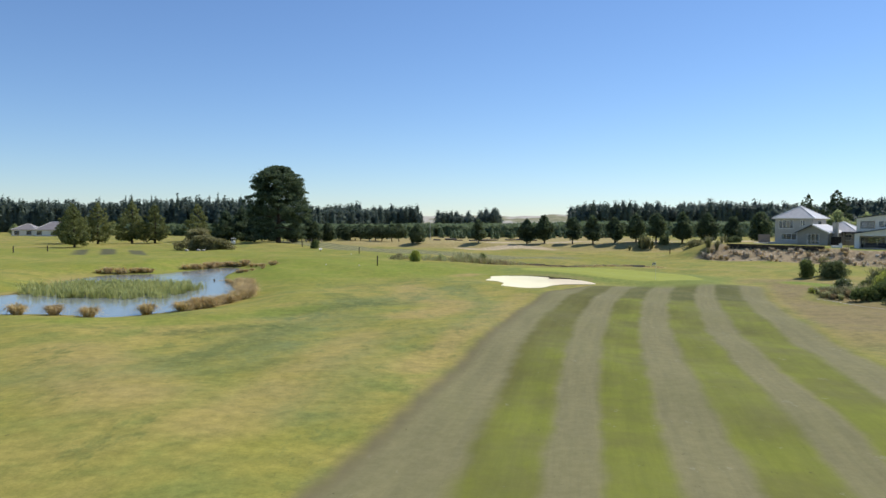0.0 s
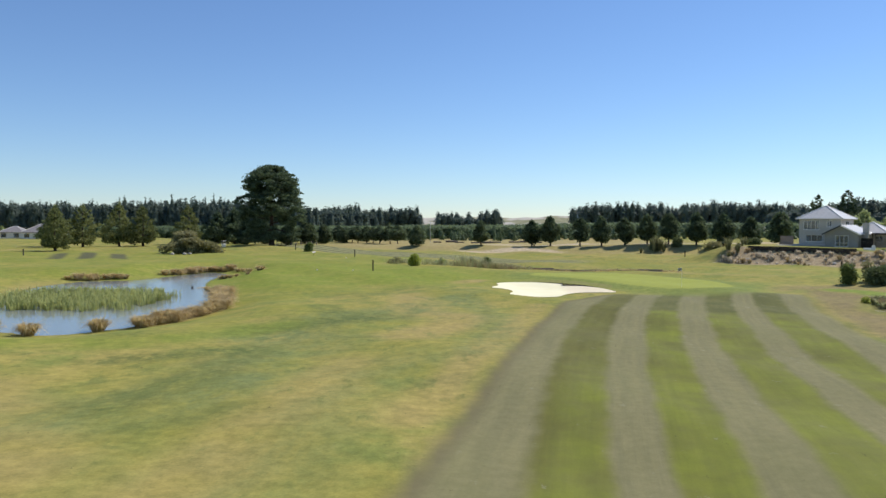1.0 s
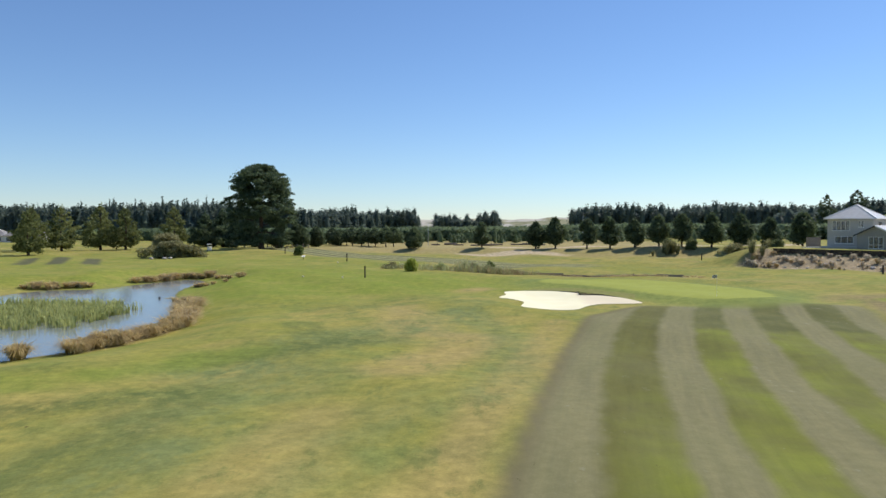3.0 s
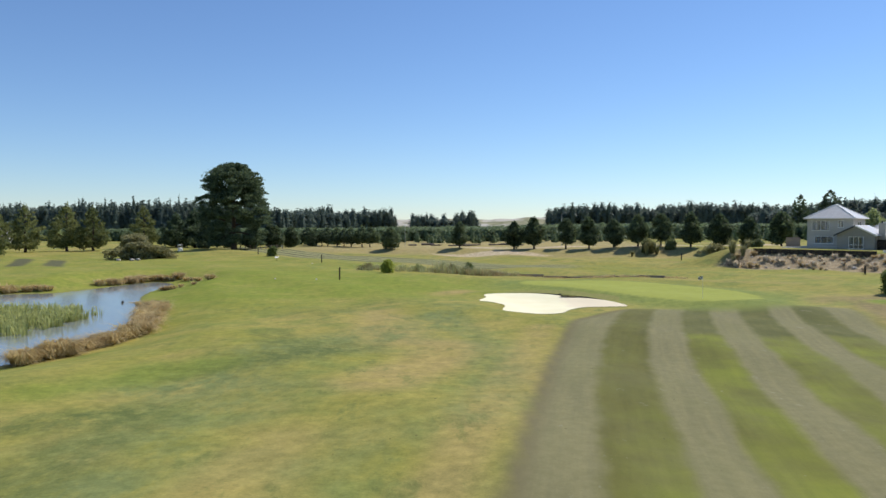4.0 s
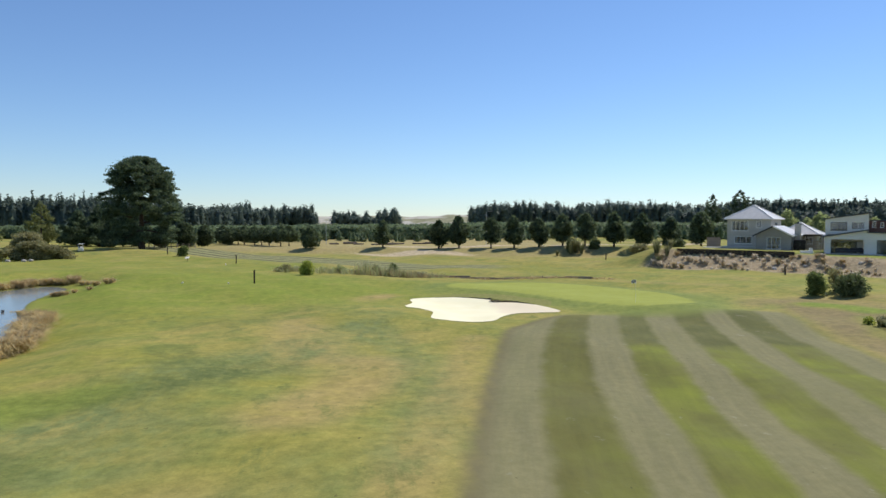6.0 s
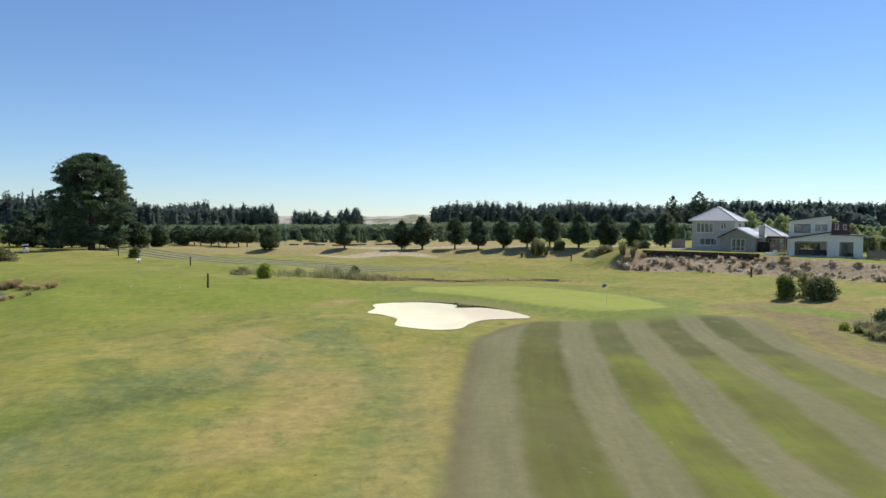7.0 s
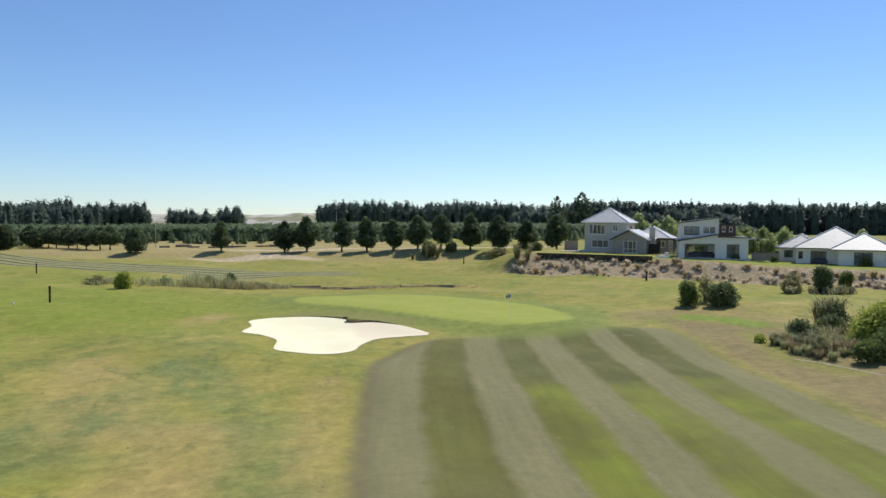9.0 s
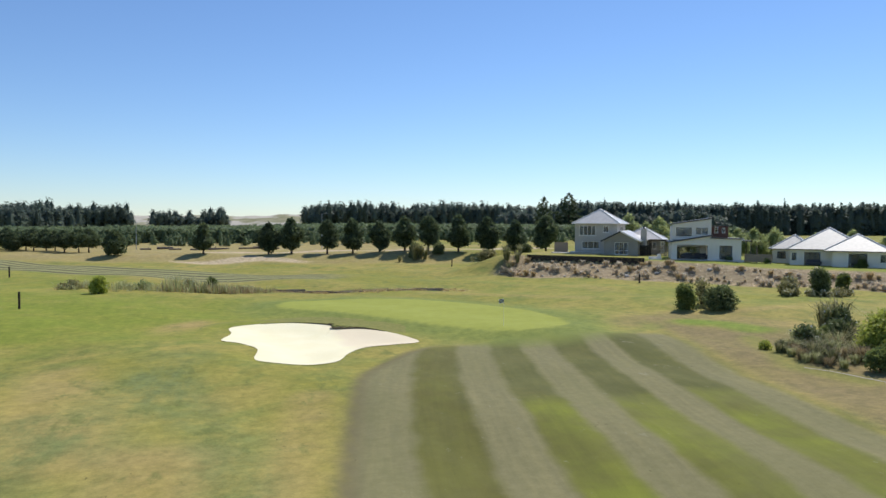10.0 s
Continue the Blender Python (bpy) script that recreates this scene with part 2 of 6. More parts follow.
    col = n.mix(n.math("MULTIPLY", short, n.math("SUBTRACT", 0.36, n.math("MULTIPLY", n.attr("fairway"), 0.28))), col, n.mix(n.band(fine, 0.3, 0.7), (0.33, 0.34, 0.30), (0.68, 0.66, 0.62)), "OVERLAY")
    clump = n.noise(1.1, 5, 0.72)
    col = n.mix(n.math("MULTIPLY", short, n.math("SUBTRACT", 0.46, n.math("MULTIPLY", n.attr("fairway"), 0.36))), col, n.mix(n.band(clump, 0.30, 0.70), (0.32, 0.35, 0.30), (0.68, 0.65, 0.60)), "OVERLAY")
    speck = n.math("MULTIPLY", n.band(n.noise(0.7, 4, 0.8, (1.0, 0.6, 1.0)), 0.665, 0.73), n.math("SUBTRACT", 1.0, n.attr("green")))
    col = n.mix(n.math("MULTIPLY", speck, 0.75), col, (0.080, 0.076, 0.030))
    h = n.math("ADD", n.math("MULTIPLY", fine, 0.7), n.math("MULTIPLY", grain, 0.3))
    h = n.math("MULTIPLY", h, n.math("SUBTRACT", 1.0, n.math("MULTIPLY", n.attr("fairway"), 0.85)))
    return n.done(col, 0.92, bump=h, depth=0.045, strength=0.3, spec=0.12)


def sand():
    n = Nodes("bunker_sand")
    f, c = n.noise(0.35, 5, 0.7), n.noise(2.2, 3)
    col = n.mix(n.band(c, 0.3, 0.7), (0.89, 0.81, 0.53), (0.91, 0.84, 0.58))
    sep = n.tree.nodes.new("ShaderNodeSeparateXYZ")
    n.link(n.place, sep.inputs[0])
    browner = n.band(n.math("ADD", sep.outputs[0], n.math("MULTIPLY", c, 2.0)), 13.2, 14.6, 0.0, 0.75)
    col = n.mix(browner, col, (0.80, 0.67, 0.48))  # browner sand tone in the far bay
    rake = n.math("ADD", f, n.math("MULTIPLY", n.noise(0.15, 2, 0.5, (1.0, 0.12, 1.0)), 0.6))
    return n.done(col, 0.95, bump=rake, depth=0.03, strength=0.4, spec=0.1)


def water():
    n = Nodes("pond_water")
    w = n.math("ADD", n.noise(0.5, 3, 0.5, (1, 0.6, 1)), n.math("MULTIPLY", n.noise(0.12, 2), 0.35))
    return n.done((0.235, 0.255, 0.235), 0.13, bump=w, depth=0.012, strength=0.35, spec=0.5)


def dune():
    n = Nodes("dune_grass_and_sand")
    blown = n.band(n.noise(70, 5, 0.6, (0.6, 1.0, 3.0)), 0.47, 0.55)
    grass = n.mix(n.band(n.noise(14, 4), 0.35, 0.65), (0.235, 0.230, 0.125), (0.330, 0.310, 0.195))
    return n.done(n.mix(n.math("MULTIPLY", blown, 0.8), grass, (0.56, 0.51, 0.44)), 0.95, spec=0.1)


def boards(name, a, b, pitch, gloss=0.55, axis=2):
    """Painted or stained boards with shadow-line laps."""
    n = Nodes(name)
    sep = n.tree.nodes.new("ShaderNodeSeparateXYZ")
    n.link(n.place, sep.inputs[0])
    lap = n.math("FRACT", n.math("DIVIDE", sep.outputs[axis], pitch))
    col = n.mix(n.band(n.noise(1.5, 4), 0.3, 0.7), a, b)
    return n.done(col, gloss, bump=lap, depth=0.018, strength=0.9, spec=0.35)


def roofing(name, a, b, pitch=0.35, rough=0.42, metal=0.0):
    n = Nodes(name)
    sep = n.tree.nodes.new("ShaderNodeSeparateXYZ")
    n.link(n.place, sep.inputs[0])
    course = n.math("FRACT", n.math("DIVIDE", sep.outputs[2], pitch * 0.45))
    f = n.noise(0.5, 4)
    col = n.mix(n.band(f, 0.3, 0.7), a, b)
    return n.done(col, rough, metal, n.math("ADD", course, n.math("MULTIPLY", f, 0.3)), 0.02, 0.5, 0.5)


def glass():
    n = Nodes("window_glass")
    n.shader.inputs["Transmission Weight"].default_value = 0.85
    n.shader.inputs["IOR"].default_value = 1.5
    return n.done((0.50, 0.53, 0.55), 0.03, spec=0.5)


M = {
    "turf": turf(), "sand": sand(), "water": water(), "glass": glass(),
    "lip": plain("turf_lip", (0.19, 0.20, 0.052), (0.27, 0.25, 0.08), 0.5, 0.9, spec=0.1, bump=0.03),
    "peat": plain("cut_soil", (0.17, 0.14, 0.08), (0.31, 0.25, 0.16), 0.2, 0.95, spec=0.1, bump=0.02),
    "bark": plain("bark", (0.060, 0.042, 0.030), (0.130, 0.098, 0.072), 0.3, 0.9, spec=0.2, bump=0.02),
    "bark_pale": plain("bark_pale", (0.16, 0.125, 0.10), (0.26, 0.21, 0.17), 0.4, 0.9, spec=0.2, bump=0.02),
    "pine": foliage("pine_needles", (0.060, 0.088, 0.048), (0.168, 0.210, 0.098), 0.48),
    "pine_big": foliage("old_pine_needles", (0.062, 0.094, 0.056), (0.178, 0.230, 0.114), 0.48),
    "olive": foliage("conifer_olive", (0.110, 0.132, 0.046), (0.290, 0.305, 0.112), 0.5),
    # distance haze is put into this colour: greyer and bluer than near needles
    "far": foliage("hazed_forest_needles", (0.112, 0.150, 0.122), (0.156, 0.198, 0.152), 0.5),
    "young": foliage("young_pine_needles", (0.138, 0.190, 0.092), (0.232, 0.290, 0.148), 0.48),
    "willow": foliage("pale_leaves", (0.250, 0.290, 0.105), (0.500, 0.540, 0.235), 0.5),
    "shrub": foliage("shrub_leaves", (0.085, 0.120, 0.034), (0.230, 0.275, 0.085), 0.45),
    "shrub_grey": foliage("grey_shrub_leaves", (0.215, 0.205, 0.085), (0.440, 0.400, 0.195), 0.48),
    "shrub_dark": foliage("dark_shrub_leaves", (0.088, 0.116, 0.044), (0.225, 0.262, 0.112), 0.45),
    "lime": foliage("lime_leaves", (0.280, 0.325, 0.050), (0.530, 0.565, 0.130), 0.5),
    "reed": foliage("reed_blades", (0.200, 0.245, 0.075), (0.540, 0.545, 0.205), 0.5),
    "straw": foliage("dry_tussock", (0.460, 0.345, 0.150), (0.760, 0.610, 0.315), 0.5),
    "straw_brown": foliage("brown_tussock", (0.420, 0.310, 0.155), (0.690, 0.545, 0.290), 0.5),
    "bank_straw": foliage("bleached_tussock", (0.560, 0.470, 0.330), (0.840, 0.740, 0.570), 0.5),
    "flax": foliage("flax_blades", (0.130, 0.145, 0.052), (0.350, 0.330, 0.165), 0.42),
    "rush": foliage("rush_blades", (0.270, 0.300, 0.120), (0.560, 0.540, 0.290), 0.5),
    "brown_stalk": foliage("brown_stalks", (0.240, 0.182, 0.092), (0.450, 0.366, 0.205), 0.48),
    "flower": plain("white_flowers", (0.78, 0.73, 0.58), (0.84, 0.80, 0.66), 0.1, 0.7),
    "post": plain("tarred_post", (0.022, 0.017, 0.013), (0.055, 0.042, 0.032), 0.15, 0.85, bump=0.004),
    "weatherboard": boards("grey_weatherboard", (0.47, 0.435, 0.37), (0.53, 0.49, 0.42), 0.18),
    "gable_board": boards("dark_grey_weatherboard", (0.30, 0.28, 0.245), (0.35, 0.325, 0.285), 0.18),
    "plaster": plain("white_plaster", (0.76, 0.71, 0.62), (0.82, 0.77, 0.68), 1.2, 0.8, bump=0.002),
    "timber_red": boards("red_cedar_boards", (0.115, 0.048, 0.034), (0.175, 0.078, 0.055), 0.14, axis=0),
    "roof_pale": roofing("pale_roof", (0.60, 0.56, 0.50), (0.68, 0.64, 0.58), rough=0.34),
    "roof_tan": roofing("tan_tile_roof", (0.24, 0.21, 0.19), (0.32, 0.29, 0.27), rough=0.5),
    "roof_grey": roofing("grey_roof", (0.40, 0.385, 0.355), (0.47, 0.45, 0.415), rough=0.5),
    "roof_dark": plain("dark_roof_sheet", (0.045, 0.045, 0.05), (0.075, 0.075, 0.08), 0.8, 0.45),
    "trim_white": plain("white_paint", (0.80, 0.755, 0.675), (0.84, 0.80, 0.72), 0.4, 0.45),
    "trim_dark": plain("charcoal_aluminium", (0.035, 0.036, 0.038), (0.055, 0.056, 0.058), 0.4, 0.4),
    "wall_boards": boards("black_stained_boards", (0.020, 0.017, 0.014), (0.050, 0.040, 0.032), 0.2, 0.8),
    "fence_wood": boards("weathered_fence_wood", (0.26, 0.20, 0.15), (0.36, 0.29, 0.23), 0.15, 0.8, 0),
    "paving": plain("pale_paving", (0.56, 0.52, 0.46), (0.66, 0.62, 0.56), 0.6, 0.8, bump=0.004),
    "curtain": plain("curtain_cloth", (0.62, 0.60, 0.56), (0.72, 0.70, 0.66), 0.2, 0.9),
    "inside": plain("dim_interior", (0.20, 0.19, 0.17), (0.30, 0.28, 0.25), 0.8, 0.9),
    "rock": plain("pale_rock", (0.37, 0.33, 0.28), (0.52, 0.47, 0.40), 0.3, 0.9, bump=0.03),
    "rubber": plain("black_rubber", (0.015, 0.015, 0.015), (0.03, 0.03, 0.03), 0.1, 0.8),
    "steel": plain("galvanised_steel", (0.45, 0.46, 0.47), (0.55, 0.56, 0.57), 0.2, 0.4, 0.8),
    "black_cloth": plain("black_cloth", (0.012, 0.012, 0.012), (0.02, 0.02, 0.02), 0.1, 0.9),
    "fabric": plain("outdoor_fabric", (0.07, 0.07, 0.075), (0.11, 0.11, 0.115), 0.2, 0.9),
    "dune": dune(),
}


# ---- building blocks ----
def mesh_of(name, verts, faces, material, smooth=False):
    me = bpy.data.meshes.new(name)
    me.from_pydata([tuple(v) for v in verts], [], [tuple(f) for f in faces])
    me.materials.append(M[material])
    if smooth:
        me.polygons.foreach_set("use_smooth", [True] * len(me.polygons))
    me.update()
    return me


def fast_mesh(name, verts, faces, material, smooth=False):
    """A mesh from arrays, for many alike faces of one corner count."""
    me = bpy.data.meshes.new(name)
    verts, faces = np.asarray(verts, np.float32), np.asarray(faces, np.int32)
    k = faces.shape[1]
    me.vertices.add(len(verts))
    me.vertices.foreach_set("co", verts.ravel())
    me.loops.add(faces.size)
    me.loops.foreach_set("vertex_index", faces.ravel())
    me.polygons.add(len(faces))
    me.polygons.foreach_set("loop_start", np.arange(0, faces.size, k, dtype=np.int32))
    me.polygons.foreach_set("use_smooth", np.full(len(faces), smooth))
    me.materials.append(M[material])
    me.update(calc_edges=True)
    return me


def thing(name, label, category, m=None, group="", kind=""):
    ob = new(name)
    ob.empty_display_size = 0.2
    if m is not None:
        ob.matrix_basis = m
    return tagged(ob, label, category, group, kind)


def part(name, data, parent, label="", m=None):
    """Links a mesh (or a bmesh with its material's name) as one part under a thing."""
    if isinstance(data, tuple):
        bm, material = data
        me = bpy.data.meshes.new(name)
        bm.to_mesh(me)
        bm.free()
        me.materials.append(M[material])
        data = me
    ob = new(name, data)
    ob.parent = parent
    if m is not None:
        ob.matrix_basis = m
    return tagged(ob, label)


def box(x0, x1, y0, y1, z0, z1, bevel=0.0, bm=None):
    bm = bm or bmesh.new()
    vs = [bm.verts.new(p) for p in ((x0, y0, z0), (x1, y0, z0), (x1, y1, z0), (x0, y1, z0), (x0, y0, z1), (x1, y0, z1), (x1, y1, z1), (x0, y1, z1))]
    fs = [bm.faces.new([vs[i] for i in f]) for f in ((3, 2, 1, 0), (4, 5, 6, 7), (0, 1, 5, 4), (1, 2, 6, 5), (2, 3, 7, 6), (3, 0, 4, 7))]
    if bevel:
        edges = list({e for f in fs for e in f.edges})
        bmesh.ops.bevel(bm, geom=edges, offset=bevel, segments=2, affect="EDGES", profile=0.5)
    return bm


def rod(p, q, r0, r1, sides=8, bm=None):
    """A tapered rod from p to q."""
    bm = bm or bmesh.new()
    p, q = Vector(p), Vector(q)
    turn = (q - p).to_track_quat("Z", "Y").to_matrix()
    rings = []
    for c, r in ((p, r0), (q, r1)):
        rings.append([bm.verts.new(c + turn @ Vector((r * math.cos(2 * math.pi * i / sides), r * math.sin(2 * math.pi * i / sides), 0))) for i in range(sides)])
    for i in range(sides):
        j = (i + 1) % sides
        bm.faces.new((rings[0][i], rings[0][j], rings[1][j], rings[1][i]))
    bm.faces.new(rings[1])
    bm.faces.new(list(reversed(rings[0])))
    return bm


# ---- ground: one sheet to the horizon ----
def spaced(lo, hi, step, far_lo, far_hi, grow=1.13):
    mid = list(np.arange(lo, hi + 1e-6, step))
    left, right, s = [], [], step
    v = lo
    while v > far_lo:
        s *= grow
        v -= s
        left.append(v)
    v, s = hi, step
    while v < far_hi:
        s *= grow
        v += s
        right.append(v)
    return np.array(left[::-1] + mid + right)


# edges of the mown stripes of the near fairway: y, then x of each edge from the left side to the right one
STRIPES = np.array([(-10, -10.5, -3.4, -0.9, 0.8, 3.1, 5.4, 8.0, 10.0, 12.7, 15.5),
                    (15, -3.8, 0.8, 3.3, 4.9, 7.2, 9.6, 12.2, 14.3, 17.0, 20.0),
                    (35, 0.9, 3.9, 6.6, 8.9, 11.2, 13.5, 16.3, 18.1, 21.2, 23.8),
                    (55, 5.0, 8.0, 10.9, 13.2, 15.8, 18.1, 20.8, 23.0, 25.9, 28.6),
                    (75, 10.2, 13.9, 16.7, 19.1, 21.6, 24.1, 26.7, 29.0, 31.7, 34.4),
                    (85, 13.6, 17.7, 20.2, 22.8, 25.1, 27.7, 30.5, 32.4, 35.4, 38.2)])
EDGES = [np.polyfit(STRIPES[:, 0], STRIPES[:, k], 3) for k in range(1, 11)]


def stripe_index(x, y):
    """A number that grows by one at each edge of a mown stripe."""
    y = np.clip(y, -15, 92)
    b = np.array([np.polyval(e, y) for e in EDGES])
    u = (x - b[0]) / (b[1] - b[0])
    for k in range(1, 9):
        u = np.where(x > b[k], k + (x - b[k]) / (b[k + 1] - b[k]), u)
    return u


# the far fairway's near and far side: x, y, y
FAR_WAY = np.array([(-80, 245, 272), (-35, 186, 209), (-24, 170, 192), (-13, 156, 176), (0.6, 149, 166), (13, 146, 162.5), (22, 148, 157.5), (32, 150.5, 153)]).T


def build_ground():
    gx, gy = spaced(-95, 100, 0.6, -3200, 3200), spaced(-6, 215, 0.6, -900, 4200)
    X, Y = np.meshgrid(gx, gy)
    Z = ground_height(X, Y)
    nx, ny = len(gx), len(gy)
    idx = np.arange(nx * ny).reshape(ny, nx)
    faces = np.stack([idx[:-1, :-1], idx[:-1, 1:], idx[1:, 1:], idx[1:, :-1]], -1).reshape(-1, 4)
    me = fast_mesh("ground", np.stack([X, Y, Z], -1).reshape(-1, 3), faces, "turf", True)
    x, y = X.ravel(), Y.ravel()

    def layer(name, values):
        a = me.attributes.new(name, "FLOAT", "POINT")
        a.data.foreach_set("value", np.asarray(values, np.float32))

    gd, bd, pd = edge_distance(x, y, GREEN), edge_distance(x, y, BUNKER), edge_distance(x, y, POND)
    row = np.clip(y, -15, 92)
    left = np.polyval(EDGES[0], row) + 0.04 * np.maximum(y - 74, 0) ** 2
    right = np.polyval(EDGES[9], row)
    top = 85.0 - 0.012 * (x - 26) ** 2
    fairway = ramp(-0.35, 0.5, x - left) * (1 - ramp(-0.7, 0.9, x - right)) * (1 - ramp(-1.0, 1.2, y - top)) * ramp(-40, -20, y)
    layer("fairway", fairway)
    layer("across", stripe_index(x, y))
    inset = x - left
    layer("inset", inset)
    layer("along", y * 0.06)
    layer("vivid", np.maximum(ramp(5.5, 9.0, inset) * (0.55 + 0.45 * np.sin(x * 0.5 + y * 0.23) ** 2), ramp(3.0, 5.0, inset) * (1 - ramp(34, 54, y)) * 0.95))
    layer("scorch", ramp(65.5, 68.5, y + 0.05 * (x - 23) + 0.5 * np.sin(x * 0.9)) * ramp(5, 6.5, inset))
    layer("green", 1 - ramp(-0.35, 0.25, gd))
    layer("fringe", (1 - ramp(1.2, 6.5, gd)) * (1 - 0.55 * (1 - ramp(0, 1, bd))))
    # far fairway that bends past the row of trees
    lower, upper = (np.polyval(np.polyfit(FAR_WAY[0], FAR_WAY[k], 3), np.clip(x, -85, 34)) for k in (1, 2))
    share = (y - lower) / (upper - lower)
    band = ramp(-0.02, 0.06, share) * (1 - ramp(0.94, 1.03, share)) * ramp(-75, -55, x) * (1 - ramp(20, 30, x))
    across = share * 4.6 * 5
    left_way = 0.95 * ramp(-88, -84, x + 0.5 * (y - 150)) * (1 - ramp(-69, -66, x + 0.5 * (y - 150))) * ramp(138, 143, y) * (1 - ramp(163, 170, y)) * ramp(-0.45, 0.3, np.sin((x + 0.5 * (y - 150)) * 0.95))
    layer("far_fairway", np.clip(band + left_way, 0, 1))
    layer("far_across", np.where(x < -62, 2.3, across))
    def swath(points, half):
        """A soft-edged streak along a few plan points."""
        d = np.full(x.shape, 1e9)
        for (ax, ay), (bx, by) in zip(points, points[1:]):
            t = np.clip(((x - ax) * (bx - ax) + (y - ay) * (by - ay)) / ((bx - ax) ** 2 + (by - ay) ** 2), 0, 1)
            d = np.minimum(d, np.hypot(x - ax - t * (bx - ax), y - ay - t * (by - ay)))
        return 1 - ramp(half * 0.25, half * 1.25, d)

    strip = np.clip(1.15 * swath([(43.6, 87.4), (45.6, 85.6), (45.8, 83.0)], 2.6) + 0.6 * swath([(43.0, 80.0), (39.6, 74.5), (37.2, 70.4), (38.0, 66.0)], 1.2), 0, 1)
    layer("lush", np.clip((1 - ramp(10, 26, np.hypot((x + 16) / 1.6, y - 108))) * 0.9 + strip
                          + 0.25 * (1 - ramp(3, 9, np.abs(pd - 5.5))) + 0.28 * ramp(30, 40, x) * ramp(88, 95, y) * (1 - ramp(132, 145, y)) + 0.5 * ramp(95, 112, y) * (1 - ramp(165, 192, y)) * (1 - ramp(-14, 0, x)) * ramp(-130, -100, x)
                          + 0.6 * swath([(-30, 48), (-20, 49.5), (-13, 58)], 3.0)
                          + 0.9 * ramp(0.2, 1.2, bank_coordinates(x, y)[1]) * (1 - ramp(16, 22, bank_coordinates(x, y)[1])) * ramp(16, 20, bank_coordinates(x, y)[0]), 0, 1) * (1 - fairway) * (1 - swath([(0.4, 99.5), (3.0, 101)], 2.4)))

    layer("cool", np.clip(0.95 * swath([(-14.5, 53), (-9.5, 61), (-5, 69)], 3.6) + 0.62 * swath([(0, 79), (3.0, 67), (3.0, 57), (1.6, 47)], 2.2) + 0.75 * swath([(-13, 34), (-11, 44), (-9, 52)], 4.2)
                          + 0.5 * swath([(-3, 63), (-2, 72), (1, 84)], 3.2) + 0.6 * swath([(-20, 30), (-13, 31), (-10, 38)], 2.6) + 0.5 * swath([(-5, 24), (-4, 40), (-1, 47)], 2.4), 0, 1))
    layer("watered", swath([(43.8, 87.6), (45.8, 86.0), (45.6, 83.0)], 2.4))
    layer("moss", np.clip(0.95 * swath([(-14.5, 55.5), (-11.0, 57.6), (-7.6, 61.0)], 2.3) + 0.8 * swath([(-19.5, 44.0), (-16.6, 45.2), (-12.6, 49.0)], 1.7) + 0.7 * swath([(-12.6, 69.5), (-9.5, 63.5), (-5.2, 63.2)], 2.0)
                          + 0.7 * swath([(-14.5, 33.5), (-12.2, 41.0), (-12.6, 47.0)], 2.2) + 0.55 * swath([(-11.5, 30.5), (-8.5, 33.5)], 1.4) + 0.5 * swath([(-24, 52), (-19, 53.5)], 2.0) + 0.5 * swath([(-12, 80), (-7.5, 85), (-5.5, 90)], 3.0), 0, 1))
    layer("tan", np.clip(1.3 * (1 - ramp(0.8, 2.8 + 3.5 * ramp(88, 104, y), pd)) * ramp(60, 64, y) + 0.9 * swath([(-3.2, 53), (-0.8, 58), (0.8, 64)], 3.0) + 0.8 * swath([(-5, 82), (-4.5, 74), (-3, 66)], 3.0) + 0.75 * swath([(-1.5, 33), (0.8, 43), (3.2, 53), (7.5, 72)], 1.6)
                         + 0.7 * swath([(-22, 36), (-14, 26)], 4.0) + 1.3 * swath([(0.2, 97.0), (1.6, 100.5), (1.8, 103)], 2.3) + 0.9 * swath([(45, 93.5), (50, 91), (58, 90.5)], 1.3) + 0.8 * swath([(35, 118), (40, 112), (44, 106)], 1.6) - 1.0 * strip + 0.6 * swath([(-8, 22), (-7, 30), (-6, 44)], 2.6), 0, 1))
    layer("brown", np.clip(ramp(-0.5, 2.0, x - right) * (1 - ramp(8, 15, x - right)) * ramp(30, 50, y) * (1 - ramp(84, 94, y)) + 0.6 * swath([(38, 90), (46, 92)], 2.5), 0, 1) * (1 - 0.9 * strip))
    s, d = bank_coordinates(x, y)
    bank = ramp(-9.0, -7.6, d + 0.8 * np.sin(s * 0.4)) * (1 - ramp(-0.8, 0.0, d)) * ramp(-5, -2, s)
    e = (x - 5) * 0.343 + (y - 199) * 0.94
    layer("mulch", np.clip(bank + 0.8 * (1 - ramp(2.6, 4.6, np.hypot((x - 46) / 1.25, (y - 72) / 1.0))), 0, 1))
    layer("dry", np.clip(ramp(-17, -4, e) * (1 - ramp(50, 62, x)) * ramp(-70, -30, x) * 0.85, 0, 1)
          * (1 - fairway))
    track = np.abs(e - 9 - 2 * np.sin(x * 0.05))
    slip = np.hypot((x - 12) / 21.0, (e + 7 - 0.10 * (x - 12) + 1.5 * np.sin(x * 0.3)) / 4.5)
    layer("bare", np.clip((1 - ramp(2.0, 3.6, track)) * ramp(-12, 6, x) * 0.9 + 0.85 * (1 - ramp(0.4, 1.0, slip)), 0, 1))
    ditch = np.abs(y - (133.5 - 0.22 * (x - 10) + 0.5 * np.sin(x * 0.6)))
    layer("mud", np.clip((1 - ramp(-0.6, 0.5, pd)) + 0.9 * (1 - ramp(0.5, 1.3, ditch)) * ramp(8, 12, x) * (1 - ramp(33, 37, x)), 0, 1))
    ob = new("ground", me)
    tagged(ob, "mown golf course turf, striped and dry in places", "ground", kind="structure")
    return ob


ground = build_ground()


